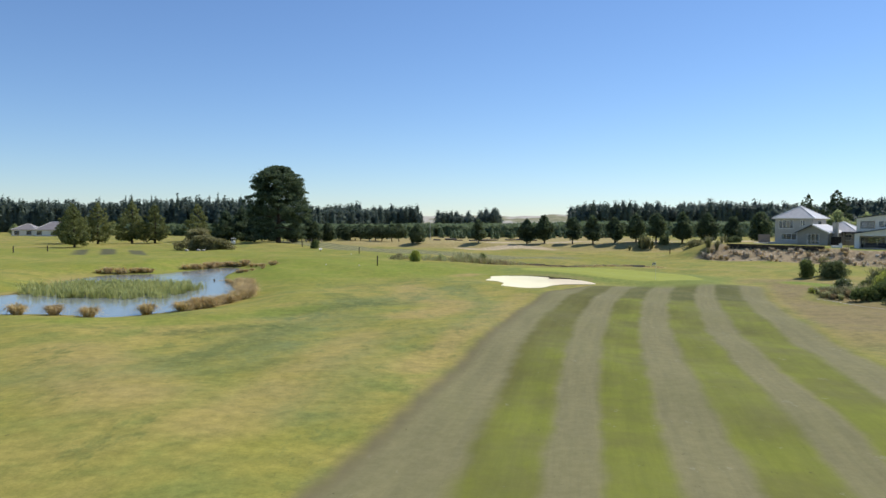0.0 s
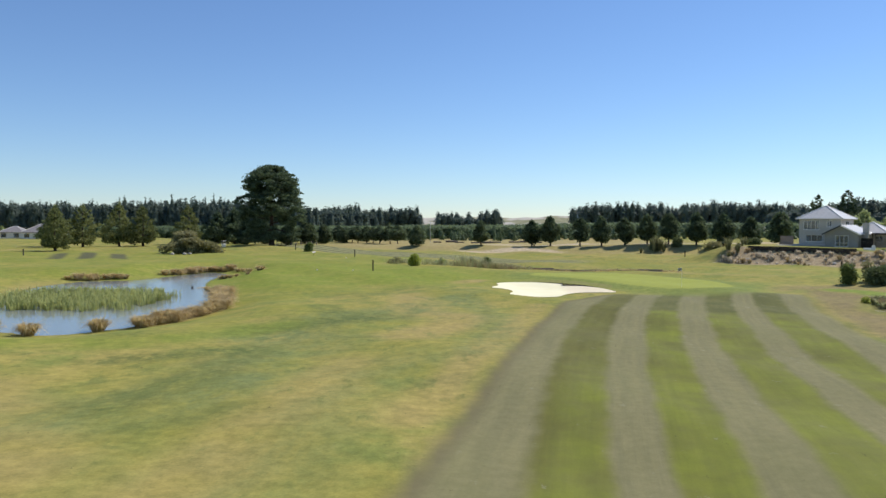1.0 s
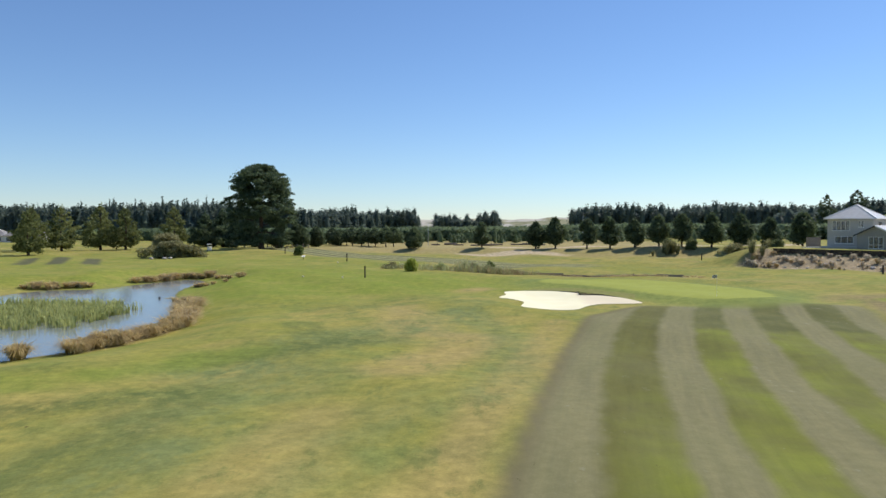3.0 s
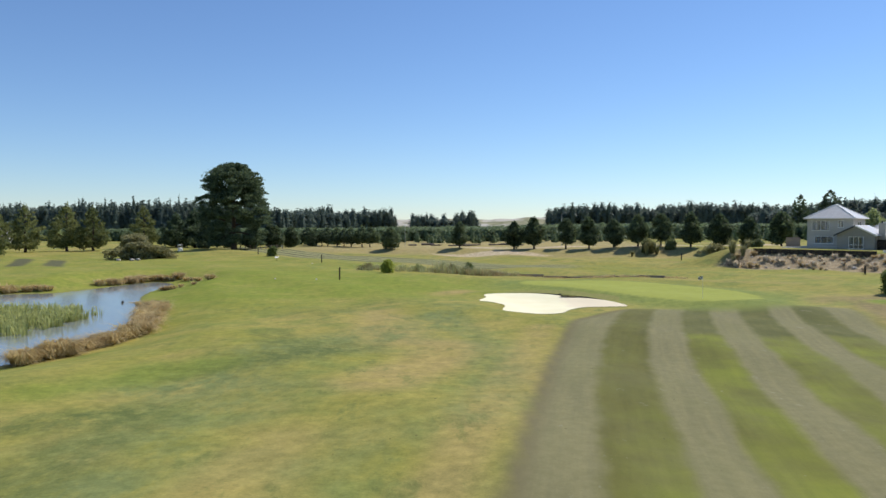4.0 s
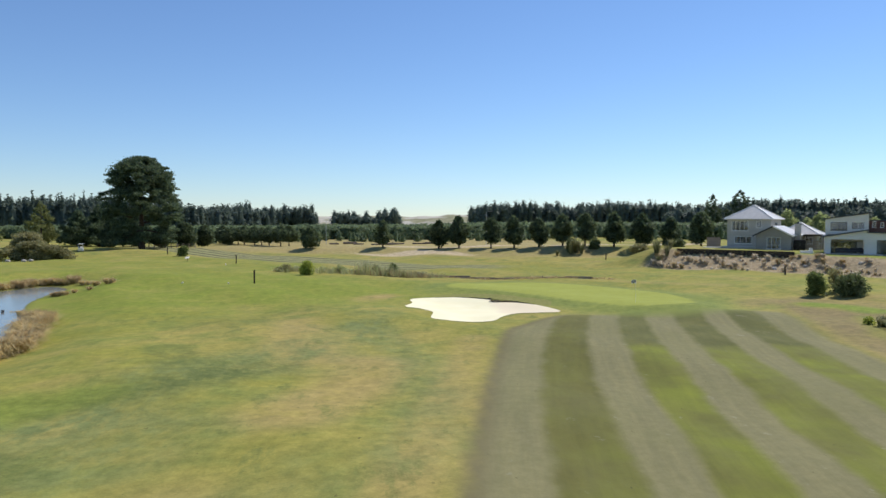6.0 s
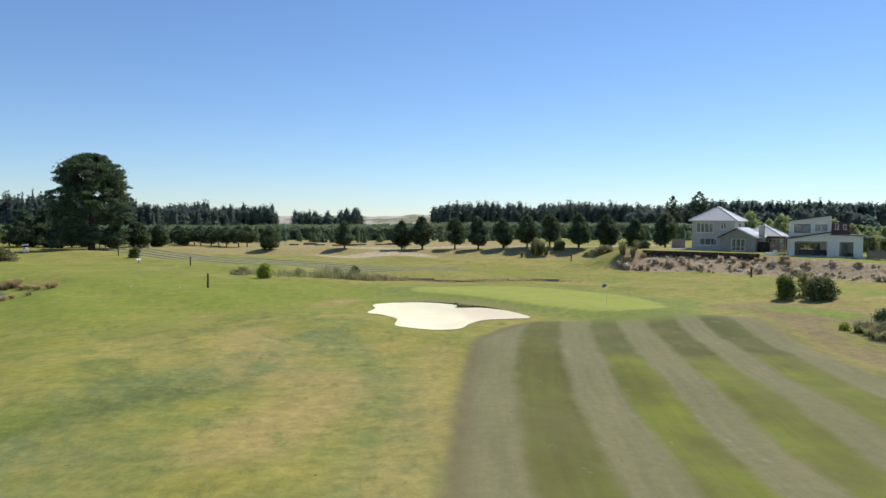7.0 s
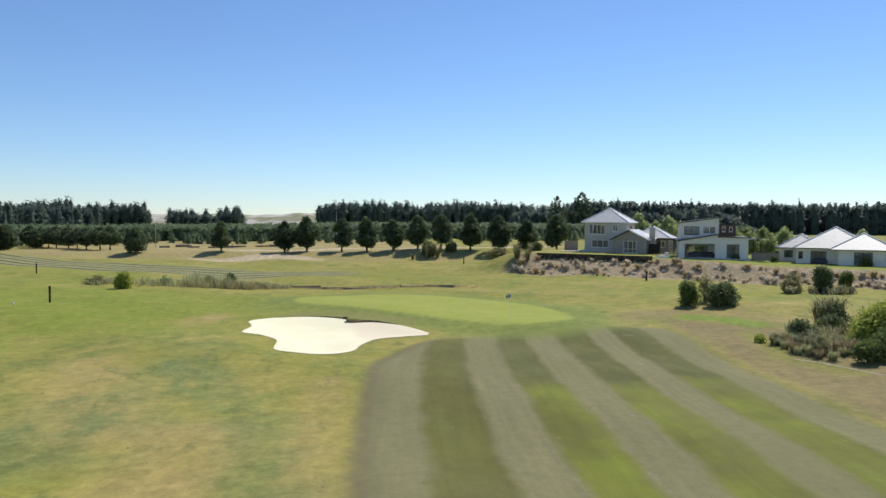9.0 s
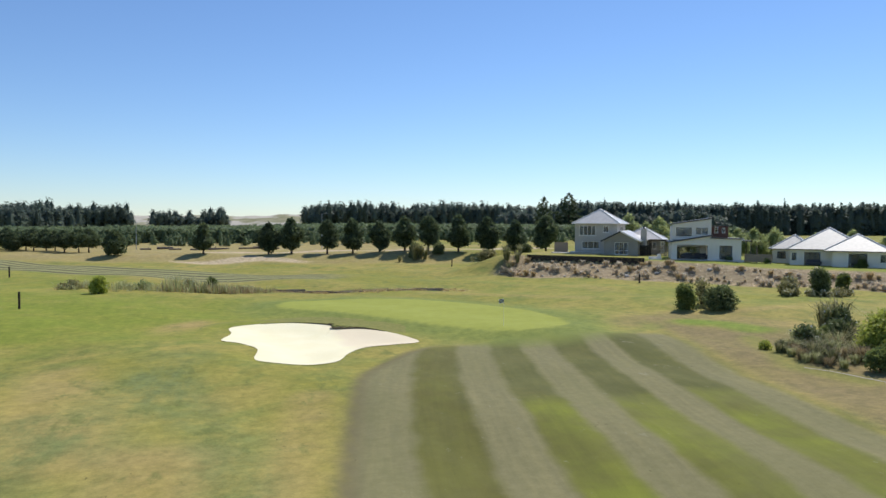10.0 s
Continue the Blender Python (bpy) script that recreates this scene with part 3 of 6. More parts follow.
def build_water():
    c = POND.mean(0)
    loop = c + (POND - c) * 1.04
    bm = bmesh.new()
    vs = [bm.verts.new((px, py, WATER_LEVEL)) for px, py in loop]
    es = [bm.edges.new((vs[i - 1], vs[i])) for i in range(len(vs))]
    bmesh.ops.triangle_fill(bm, edges=es, use_beauty=True)
    me = bpy.data.meshes.new("pond_water")
    bm.to_mesh(me)
    bm.free()
    me.materials.append(M["water"])
    tagged(new("water", me), "still blue pond water reflecting the sky", "pond", kind="structure")


build_water()


def build_bunker():
    """Raked sand in rings that sink towards the middle, and the turf lip along its far edge."""
    loop = spline_loop(BUNKER, 2)
    c = np.array([10.6, 89.5])
    rows, n = [], len(loop)
    for f in (1.0, 0.93, 0.84, 0.72, 0.56, 0.38, 0.18):
        ring = c + (loop - c) * f
        deep = edge_distance(ring[:, 0], ring[:, 1], BUNKER)
        z = -0.12 + 0.03 - 0.34 * ramp(0.0, 3.2, -deep)
        rows.append(np.column_stack([ring, z]))
    verts = np.concatenate(rows + [np.array([[c[0], c[1], -0.46]])])
    faces = []
    for k in range(len(rows) - 1):
        for i in range(n):
            j = (i + 1) % n
            faces.append((k * n + i, k * n + j, (k + 1) * n + j, (k + 1) * n + i))
    last = (len(rows) - 1) * n
    faces += [(last + i, last + (i + 1) % n, len(verts) - 1) for i in range(n)]
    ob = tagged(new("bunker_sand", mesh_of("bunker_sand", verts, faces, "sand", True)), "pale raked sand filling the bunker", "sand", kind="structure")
    # lip
    edge = [p for p in loop if p[1] > 87.8 and (p[1] > 97.2 or p[0] > 12.2)]
    edge = sorted(edge, key=lambda p: math.atan2(p[1] - 84, p[0] - 8), reverse=True)
    rng = random.Random(4)
    verts, faces = [], []
    for i, p in enumerate(edge):
        f = i / (len(edge) - 1)
        a, b = np.array(edge[max(i - 1, 0)]), np.array(edge[min(i + 1, len(edge) - 1)])
        t = (b - a) / (np.hypot(*(b - a)) + 1e-9)
        out = np.array([-t[1], t[0]])
        if np.dot(out, np.array(p) - c) < 0:
            out = -out
        tall = (0.03 + 0.26 * math.exp(-((f - 0.62) / 0.20) ** 2)) * math.sin(math.pi * min(max(f, 0.02), 0.98)) ** 0.5 * rng.uniform(0.7, 1.3)
        for off, h in ((0.04, -0.10), (-0.06, tall * 0.55), (-0.12, tall * 0.95), (0.15, tall * 1.08), (0.9, tall * 0.85), (2.2, tall * 0.4), (3.6, -0.03)):
            q = np.array(p) + out * off
            z = gz(q[0], q[1]) if off > 1 else -0.12
            verts.append((q[0], q[1], z + h - 0.12 * float(ramp(0.84, 0.97, f))))
    m = 7
    for i in range(len(edge) - 1):
        for k in range(m - 1):
            faces.append((i * m + k, (i + 1) * m + k, (i + 1) * m + k + 1, i * m + k + 1))
    me = mesh_of("bunker_lip", verts, faces, "lip", True)
    me.materials.append(M["peat"])
    for i, poly in enumerate(me.polygons):
        if i % (m - 1) < 2:
            poly.material_index = 1
    tagged(new("bunker_lip", me), "turf lip with a cut soil face", "bunker edge", kind="structure")


build_bunker()


# ---- plants ----
def leaf_triangles(rng, centres, size, up=0.0, slim=0.5, spread=0.25):
    """One small ragged leaf tuft (a triangle) at each centre, turned at random."""
    n = len(centres)
    a = rng.normal(size=(n, 3))
    a[:, 2] += up
    a /= np.linalg.norm(a, axis=1, keepdims=True) + 1e-9
    b = np.cross(a, rng.normal(size=(n, 3)))
    b /= np.linalg.norm(b, axis=1, keepdims=True) + 1e-9
    s = size * rng.uniform(1 - spread * 2, 1 + spread * 2, (n, 1))
    v = np.stack([centres + a * s, centres - a * s * 0.6 + b * s * slim, centres - a * s * 0.6 - b * s * slim], 1)
    return v.reshape(-1, 3), np.arange(3 * n).reshape(-1, 3)


def blob_points(rng, lobes, per):
    """Points that lie mostly near the skin of ragged lobes (x, y, z, radius, flatness)."""
    out = []
    for x, y, z, r, flat in lobes:
        k = max(6, int(per * r * r))
        d = rng.normal(size=(k, 3))
        d /= np.linalg.norm(d, axis=1, keepdims=True)
        rad = r * np.clip(rng.normal(0.88, 0.21, (k, 1)), 0.2, 1.45)
        p = d * rad
        p[:, 2] *= flat
        out.append(p + np.array([x, y, z]))
    return np.concatenate(out)


def limbs(parent, rng, top, radius, lobes, material="bark", lean=0.3, count=7):
    """A bent tapered trunk with limbs towards some of the lobes."""
    bm = bmesh.new()
    pts = [Vector((0, 0, -0.3))]
    for i in range(1, 6):
        pts.append(Vector((rng.normal() * lean * 0.25, rng.normal() * lean * 0.25, top * i / 5)))
    for i in range(5):
        r0, r1 = radius * (1.25 if i == 0 else 1 - i / 5.5), radius * (1 - (i + 1) / 5.5)
        rod(pts[i], pts[i + 1], r0, r1, 9, bm)
    for i in rng.choice(len(lobes), min(count, len(lobes)), replace=False):
        x, y, z, r, _ = lobes[i]
        root = Vector((0, 0, max(0.25 * top, min(top * 0.9, z - 0.25 * math.hypot(x, y) - 0.2))))
        rod(root, Vector((x, y, z)), radius * 0.36, radius * 0.08, 6, bm)
    return part("trunk", (bm, material), parent)


def make_tree(name, label, category, seed, lobes, per, leaf, material, top, radius, group="", bark="bark", count=7, slim=0.5):
    rng = np.random.default_rng(seed)
    t = thing(name, label, category, group=group)
    limbs(t, rng, top, radius, lobes, bark, count=count)
    v, f = leaf_triangles(rng, blob_points(rng, lobes, per), leaf, 0.25, slim)
    part("crown", fast_mesh("crown", v, f, material), t)
    return t


def egg_lobes(rng, height, base, width, n, pointed=0.5, size=0.32):
    """Lobes that fill an egg-shaped crown from base to height."""
    out = []
    for i in range(n):
        f = rng.uniform(0.02, 1.0)
        prof = math.sin(math.pi * min(1, (f * (1 - 0.25 * pointed) + 0.14))) ** 0.7 * (1 - pointed * 0.55 * f)
        r = width * 0.5 * prof
        ang, q = rng.uniform(0, 6.283), rng.uniform(0.25, 0.92) ** 0.5
        s = width * size * rng.uniform(0.55, 1.0) * (0.55 + 0.45 * prof)
        out.append((math.cos(ang) * max(0, r - s * 0.7) * q, math.sin(ang) * max(0, r - s * 0.7) * q, base + f * (height - base - s * 0.4), s, rng.uniform(0.5, 0.9)))
    out.append((0, 0, height - width * 0.1, width * 0.13, 1.3))
    return out


def plant(tree, x, y, turn=0.0, size=1.0, sink=0.08, tall=1.0):
    m = Matrix.Translation((x, y, gz(x, y) - sink)) @ Matrix.Rotation(radians(turn), 4, "Z") @ Matrix.Diagonal((size, size, size * tall, 1))
    tree.matrix_basis = m
    return tree


def plant_copy(tree, x, y, turn=0.0, size=1.0, sink=0.08, tall=1.0):
    m = Matrix.Translation((x, y, gz(x, y) - sink)) @ Matrix.Rotation(radians(turn), 4, "Z") @ Matrix.Diagonal((size, size, size * tall, 1))
    keep = tree.matrix_basis.copy()
    tree.matrix_basis = Matrix()
    c = copy_thing(tree, m)
    tree.matrix_basis = keep
    return c


# the row of young pines along the back of the course
rng = np.random.default_rng(11)
ROW_LABEL = "dark green young pine with a clear trunk, standing in a row"
kinds = [make_tree("pine_tree", ROW_LABEL, "tree", 20 + i, egg_lobes(rng, 7.0, 1.6, 5.3 + 0.4 * (i % 2), 30, 0.45, 0.30), 190, 0.33, "pine", 6.3, 0.2,
                   "row of pines") for i in range(4)]
row = [(5.1, 199.0, 6.4), (18.7, 196.5, 6.8), (23.5, 195.6, 7.6), (30.9, 192.3, 7.2), (36.0, 189.8, 7.3), (41.4, 187.3, 6.6),
       (46.5, 184.9, 7.2), (51.2, 182.7, 7.4), (57.1, 179.9, 7.6), (62.2, 176.0, 7.5), (67.1, 172.2, 7.0), (72.2, 168.3, 7.8)]
for i, (x, y, h) in enumerate(row):
    k = kinds[i % 4]
    if i < 4:
        plant(k, x, y, 40 * i, h / 7.0)
    else:
        plant_copy(k, x, y, 67 * i, h / 7.0)

# low dense pines in a short line, and the single one beside them
LOW_LABEL = "low bushy dark pine in a close line of alike trees"
low = [make_tree("pine_tree", LOW_LABEL, "tree", 40 + i, egg_lobes(rng, 5.2, 2.0, 6.0, 34, 0.25, 0.28), 170, 0.34, "pine", 3.8, 0.17,
                 "line of low pines") for i in range(3)]
line = [(-19.6 - 3.2 * i + 0.4 * math.sin(i * 2.1), 219.0 + 5.6 * i, 5.3 + 0.35 * math.sin(i * 1.7)) for i in range(9)]
for i, (x, y, h) in enumerate(line):
    (plant if i < 3 else plant_copy)(low[i % 3], x, y, 80 * i, h / 5.2)
single = make_tree("pine_tree", "single bushy young pine on dry grass", "tree", 47, egg_lobes(rng, 4.7, 0.8, 4.6, 40, 0.2), 230, 0.28, "pine", 3.3, 0.15)
plant(single, -12.9, 204, 0, 1.15)
edge_pine = make_tree("pine_tree", "bushy dark pine at the edge of the course", "tree", 48, egg_lobes(rng, 6.0, 1.2, 5.2, 44, 0.4), 220, 0.32, "pine", 5.0, 0.2,
                      "pines beside the old tree")
for i, (x, y, h) in enumerate([(-48.5, 228, 6.6), (-45.5, 236, 6.2), (-52.5, 240, 7.0), (-49.5, 256, 6.0), (-41.5, 250, 5.0), (-56.5, 232, 6.4)]):
    (plant if i == 0 else plant_copy)(edge_pine, x, y, 50 * i, h / 6.0)


def old_pine():
    """The great dome-crowned pine, much taller than all round it."""
    rng = np.random.default_rng(71)
    lobes = []
    for i in range(340):
        f = rng.uniform(0, 1) ** 0.85
        z = 2.0 + f * 21.8
        half = 10.9 * (max(0.02, 1 - ((f - 0.42) / 0.60) ** 2) ** 0.52 if f > 0.42 else 0.72 + 0.28 * f / 0.42) * rng.uniform(0.90, 1.04)
        ang, q = rng.uniform(0, 6.283), rng.uniform(0.2, 1.0) ** 0.4
        s = rng.uniform(0.75, 1.75)
        r = max(0, half - s * 0.75) * q
        lobes.append((math.cos(ang) * r, math.sin(ang) * r, z - 0.022 * r * r * (1 - f), s, 0.38))
    for i in range(16):
        ang = rng.uniform(0, 6.283)
        r = rng.uniform(0.3, 4.4)
        lobes.append((math.cos(ang) * r, math.sin(ang) * r, 23.3 - 0.11 * r * r, rng.uniform(1.1, 1.7), 0.6))
    for i in range(16):
        ang = i * 0.393
        lobes.append((math.cos(ang) * 5.6, math.sin(ang) * 5.6, 14.5 + 5.5 * (i % 3) / 2, rng.uniform(1.8, 2.4), 0.8))
    for i in range(12):
        lobes.append((rng.normal() * 2.9, rng.normal() * 2.6, rng.uniform(11, 21.5), rng.uniform(1.6, 2.6), 0.7))
    for i in range(16):
        ang, r = rng.uniform(0, 6.283), rng.uniform(4.0, 7.4)
        lobes.append((math.cos(ang) * r, math.sin(ang) * r, rng.uniform(2.0, 5.5), rng.uniform(0.8, 1.4), 0.45))
    t = make_tree("old_pine_tree", "tall old pine with a broad dark domed crown", "tree", 72, lobes, 96, 0.29, "pine_big", 21.5, 0.75, count=26)
    plant(t, -58.5, 221, 0, 1.03)


old_pine()

# olive-green conifers beyond the pond
CON_LABEL = "broad olive-green conifer with layered boughs beyond the pond"


def layered_lobes(rng, height, width, n, lump=1.0):
    out = []
    for i in range(n):
        f = (i + 0.5) / n
        z = 0.9 + f * (height - 1.6)
        half = width * 0.5 * (1 - f) ** 0.62 * min(1.0, 0.55 + 2.2 * f) * (0.62 + 0.62 * rng.random()) + 0.25
        s = lump * (0.45 + 0.10 * width * (1 - f)) * rng.uniform(0.75, 1.25)
        ang = i * 2.399 + rng.uniform(-0.4, 0.4)
        q = rng.uniform(0.35, 1.0) ** 0.6
        out.append((math.cos(ang) * max(0, half - s * 0.6) * q, math.sin(ang) * max(0, half - s * 0.6) * q, z, s, 0.5))
    out.append((0, 0, height - 0.6, 0.45, 1.6))
    return out


con = [make_tree("conifer_tree", CON_LABEL, "tree", 80 + i, layered_lobes(rng, 9.6, 7.6 + 0.8 * i, 70, 0.75), 120, 0.26, "olive", 8.8, 0.25, "conifers beyond the pond")
       for i in range(3)]
spots = [(-101.5, 179, 9.0), (-112.5, 212, 10.6), (-106.5, 222, 11.2), (-99.0, 222, 10.4), (-92.0, 240, 10.6), (-116.5, 205, 9.8), (-124.0, 216, 9.2)]
for i, (x, y, h) in enumerate(spots):
    (plant if i < 3 else plant_copy)(con[i % 3], x, y, 70 * i, 1.25 * h / 9.6)
dk = make_tree("conifer_tree", "dark dense conifer near the golf cart", "tree", 85, layered_lobes(rng, 9.0, 9.0, 52), 120, 0.32, "pine_big", 8.0, 0.25, "dark conifers")
for i, (x, y, h) in enumerate([(-82.0, 240, 9.6), (-77.2, 243, 10.8), (-71.0, 236, 8.6), (-86.0, 252, 9.4), (-66.0, 240, 7.6)]):
    (plant if i == 0 else plant_copy)(dk, x, y, 75 * i, 1.15 * h / 9.0)

# two tall rough pines behind the first house
tp = make_tree("tall_pine_tree", "tall ragged pine rising behind the houses", "tree", 90, layered_lobes(rng, 21.0, 16.0, 100, 0.75), 70, 0.5, "pine", 20.0, 0.4, "ragged pines")
plant(tp, 194.5, 371, 0, 1.3, tall=0.84)
plant_copy(tp, 182, 376, 120, 0.95, tall=1.05)
plant_copy(tp, 199, 377, 60, 0.62)


def forest(name, label, rows, seed, material, per=26, leaf=1.0, cone=0.8, bare=0.0):
    """A far wood in one mesh: many ragged conifers, each a trunk, a dim core and drooping tufts in tiers."""
    rng = np.random.default_rng(seed)
    vs, fs, base = [], [], 0

    def put(v, f):
        nonlocal base
        vs.append(v)
        fs.append(f + base)
        base += len(v)

    ring = np.arange(6) * 1.0472
    for x, y, h, w in rows:
        z0 = gz(x, y)
        lean = rng.normal(0, 0.02, 2) * h

        def half(f):
            g = np.clip((f - bare) / (1 - bare), 0, 1)
            return w * 0.5 * ((1 - g) ** cone * np.minimum(1.0, 0.45 + 3.0 * g) + 0.03)

        # core
        levels = (bare + 0.02, bare + 0.35 * (1 - bare), bare + 0.72 * (1 - bare))
        v = [np.column_stack([x + np.cos(ring) * half(f) * 0.62, y + np.sin(ring) * half(f) * 0.62, np.full(6, z0 + f * h)]) for f in levels]
        v.append(np.array([[x + lean[0], y + lean[1], z0 + 0.93 * h]]))
        t = []
        for k in range(2):
            for i in range(6):
                j = (i + 1) % 6
                t += [(k * 6 + i, k * 6 + j, k * 6 + 6 + j), (k * 6 + i, k * 6 + 6 + j, k * 6 + 6 + i)]
        t += [(12 + i, 12 + (i + 1) % 6, 18) for i in range(6)]
        put(np.concatenate(v), np.array(t))
        # tufts that point outwards and droop a little
        f = bare + (1 - bare) * rng.uniform(0.0, 0.97, per) ** 0.85
        ang = rng.uniform(0, 6.283, per)
        r = half(f) * rng.uniform(0.62, 1.02, per)
        d = np.column_stack([np.cos(ang), np.sin(ang), rng.normal(-0.12, 0.4, per)])
        c = np.column_stack([x + d[:, 0] * r + lean[0] * f, y + d[:, 1] * r + lean[1] * f, z0 + f * h])
        side = np.column_stack([-d[:, 1], d[:, 0], rng.normal(0, 0.35, per)])
        size = (leaf * w * 0.17 * rng.uniform(0.6, 1.3, per) * (0.45 + 0.55 * (1 - f)))[:, None]
        put(np.stack([c + d * size, c - d * size * 0.7 + side * size * 0.75, c - d * size * 0.7 - side * size * 0.75], 1).reshape(-1, 3), np.arange(3 * per).reshape(-1, 3))
        # leader and the short whorls under it
        f = np.linspace(0.74, 0.985, 10)
        ang = rng.uniform(0, 6.283, 10)
        d = np.column_stack([np.cos(ang), np.sin(ang), rng.normal(0.25, 0.4, 10)])
        c = np.column_stack([x + lean[0] * f + d[:, 0] * w * 0.05, y + lean[1] * f + d[:, 1] * w * 0.05, z0 + f * h])
        side = np.column_stack([-d[:, 1], d[:, 0], rng.normal(0, 0.6, 10)])
        size = (w * (0.05 + 0.38 * (1 - f)) * rng.uniform(0.6, 1.2, 10))[:, None]
        put(np.stack([c + d * size, c - d * size * 0.5 + side * size * 0.6, c - d * size * 0.5 - side * size * 0.6], 1).reshape(-1, 3), np.arange(30).reshape(-1, 3))
        stem = np.array([[x - 0.25, y, z0], [x + 0.25, y, z0], [x, y, z0 + h * 0.9], [x, y - 0.25, z0], [x, y + 0.25, z0], [x, y, z0 + h * 0.9]])
        put(stem, np.array([[0, 1, 2], [3, 4, 5]]))
    ob = new(name, fast_mesh(name, np.concatenate(vs), np.concatenate(fs), material))
    return tagged(ob, label, "forest", kind="stuff")


def strip(seed, a, b, depth, count, height, width, lump=0.18, wave=0.0):
    """Places for trees in a belt from a to b that goes back by depth."""
    rng = np.random.default_rng(seed)
    (ax, ay), (bx, by) = a, b
    n = np.array([-(by - ay), bx - ax]) / math.hypot(bx - ax, by - ay)
    out = []
    for i in range(count):
        f, k = rng.random(), rng.random() ** 1.5
        h = height * (1 + lump * rng.normal() * 0.6) * (1 + wave * math.sin(f * 9 + seed)) * (0.97 + 0.1 * k)
        out.append((ax + (bx - ax) * f + n[0] * k * depth, ay + (by - ay) * f + n[1] * k * depth, max(3, h), width * rng.uniform(0.75, 1.3)))
    return out


WOOD = "dense dark pine forest along the horizon"
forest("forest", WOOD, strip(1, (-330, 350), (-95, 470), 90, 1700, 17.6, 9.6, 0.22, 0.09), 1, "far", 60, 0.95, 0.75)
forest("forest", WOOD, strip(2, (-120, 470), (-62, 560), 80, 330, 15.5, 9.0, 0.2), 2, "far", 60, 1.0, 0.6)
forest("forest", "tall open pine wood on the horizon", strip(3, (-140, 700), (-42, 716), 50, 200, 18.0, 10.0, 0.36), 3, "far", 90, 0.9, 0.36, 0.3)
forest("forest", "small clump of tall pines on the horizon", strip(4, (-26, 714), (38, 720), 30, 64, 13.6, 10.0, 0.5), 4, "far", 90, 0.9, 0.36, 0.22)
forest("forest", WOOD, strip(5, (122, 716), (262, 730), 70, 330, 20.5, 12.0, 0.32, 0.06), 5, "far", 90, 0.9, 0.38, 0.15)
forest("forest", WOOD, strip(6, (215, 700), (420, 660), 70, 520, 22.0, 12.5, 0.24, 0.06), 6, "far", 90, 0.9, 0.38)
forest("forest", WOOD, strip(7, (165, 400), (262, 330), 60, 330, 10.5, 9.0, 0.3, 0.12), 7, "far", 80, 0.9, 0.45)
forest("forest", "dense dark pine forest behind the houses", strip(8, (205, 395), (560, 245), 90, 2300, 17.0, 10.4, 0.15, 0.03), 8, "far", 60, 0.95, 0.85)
forest("young_forest", "field of waist-high to two-storey young pines", strip(9, (-190, 345), (190, 239), 130, 6600, 5.0, 5.2, 0.12), 9, "young", 30, 1.2, 0.5)
forest("young_forest", "front rows of a young pine plantation", strip(12, (-150, 332), (190, 237), 14, 900, 4.4, 5.0, 0.14), 12, "young", 40, 1.1, 0.45)
forest("young_forest", "scattered young pines behind the tree row", strip(10, (-70, 268), (120, 228), 22, 120, 3.6, 3.4, 0.35), 10, "young", 46, 1.1, 0.8)


# ---- tussocks, reeds, flax and shrubs ----
def blades(rng, n, radius, height, width, lean, droop=0.35, spread_z=0.3, centres=None):
    """Arching grass blades from a tuft's foot, two faces each."""
    ang, rad = rng.uniform(0, 6.283, n), radius * np.sqrt(rng.uniform(0, 1, n))
    foot = np.column_stack([np.cos(ang) * rad, np.sin(ang) * rad, np.zeros(n)])
    if centres is not None:
        foot += centres[rng.integers(0, len(centres), n)]
    out = np.column_stack([np.cos(ang + rng.normal(0, 0.5, n)), np.sin(ang + rng.normal(0, 0.5, n)), np.zeros(n)])
    h = height * rng.uniform(1 - spread_z, 1 + spread_z, (n, 1))
    l = lean * rng.uniform(0.3, 1.2, (n, 1)) * h
    side = np.column_stack([-out[:, 1], out[:, 0], np.zeros(n)]) * width
    up = np.array([0, 0, 1.0])
    mid = foot + out * l * 0.4 + up * h * 0.65
    tip = foot + out * l * 1.1 + up * h * (1 - droop * rng.uniform(0, 1, (n, 1)))
    v = np.stack([foot - side, foot + side, mid + side * 0.8, mid - side * 0.8, tip], 1).reshape(-1, 3)
    k = np.arange(n)[:, None] * 5
    f = np.concatenate([k + [0, 1, 2], k + [0, 2, 3], k + [3, 2, 4]])
    return v, f


def tussock(label, material, seed, n=150, radius=0.28, height=0.95, lean=0.9, width=0.03, category="tussock", group="", name="grass_tussock", droop=0.6):
    v, f = blades(np.random.default_rng(seed), n, radius, height, width, lean, droop)
    return tagged(new(name, fast_mesh(name, v, f, material)), label, category, group)


def spread_copies(kinds, places):
    for i, (x, y, s) in enumerate(places):
        k = kinds[i % len(kinds)]
        (plant if i < len(kinds) else plant_copy)(k, x, y, 53 * i, s, 0.03)


rng = np.random.default_rng(5)
POND_T = "straw-brown arching tussock on the pond bank"
kinds = [tussock(POND_T, ("straw", "straw_brown", "straw")[i], 100 + i, 460, 0.42, 1.2, 1.0, 0.03, group="tussocks round the pond", droop=1.0) for i in range(3)]
pond_spots = [(-39.5, 58.6, 0.95), (-36.2, 58.8, 0.9), (-32.3, 57.6, 0.9), (-28.2, 60.0, 0.95), (-45.0, 58.0, 1.0)]
for t in np.linspace(0, 1, 30):
    p = POND[int(22 + t * 13) % len(POND)]
    pond_spots.append((p[0] + 0.7 + abs(rng.normal()) * 0.9 * t, p[1] + rng.normal() * 0.6, rng.uniform(0.7, 1.15)))


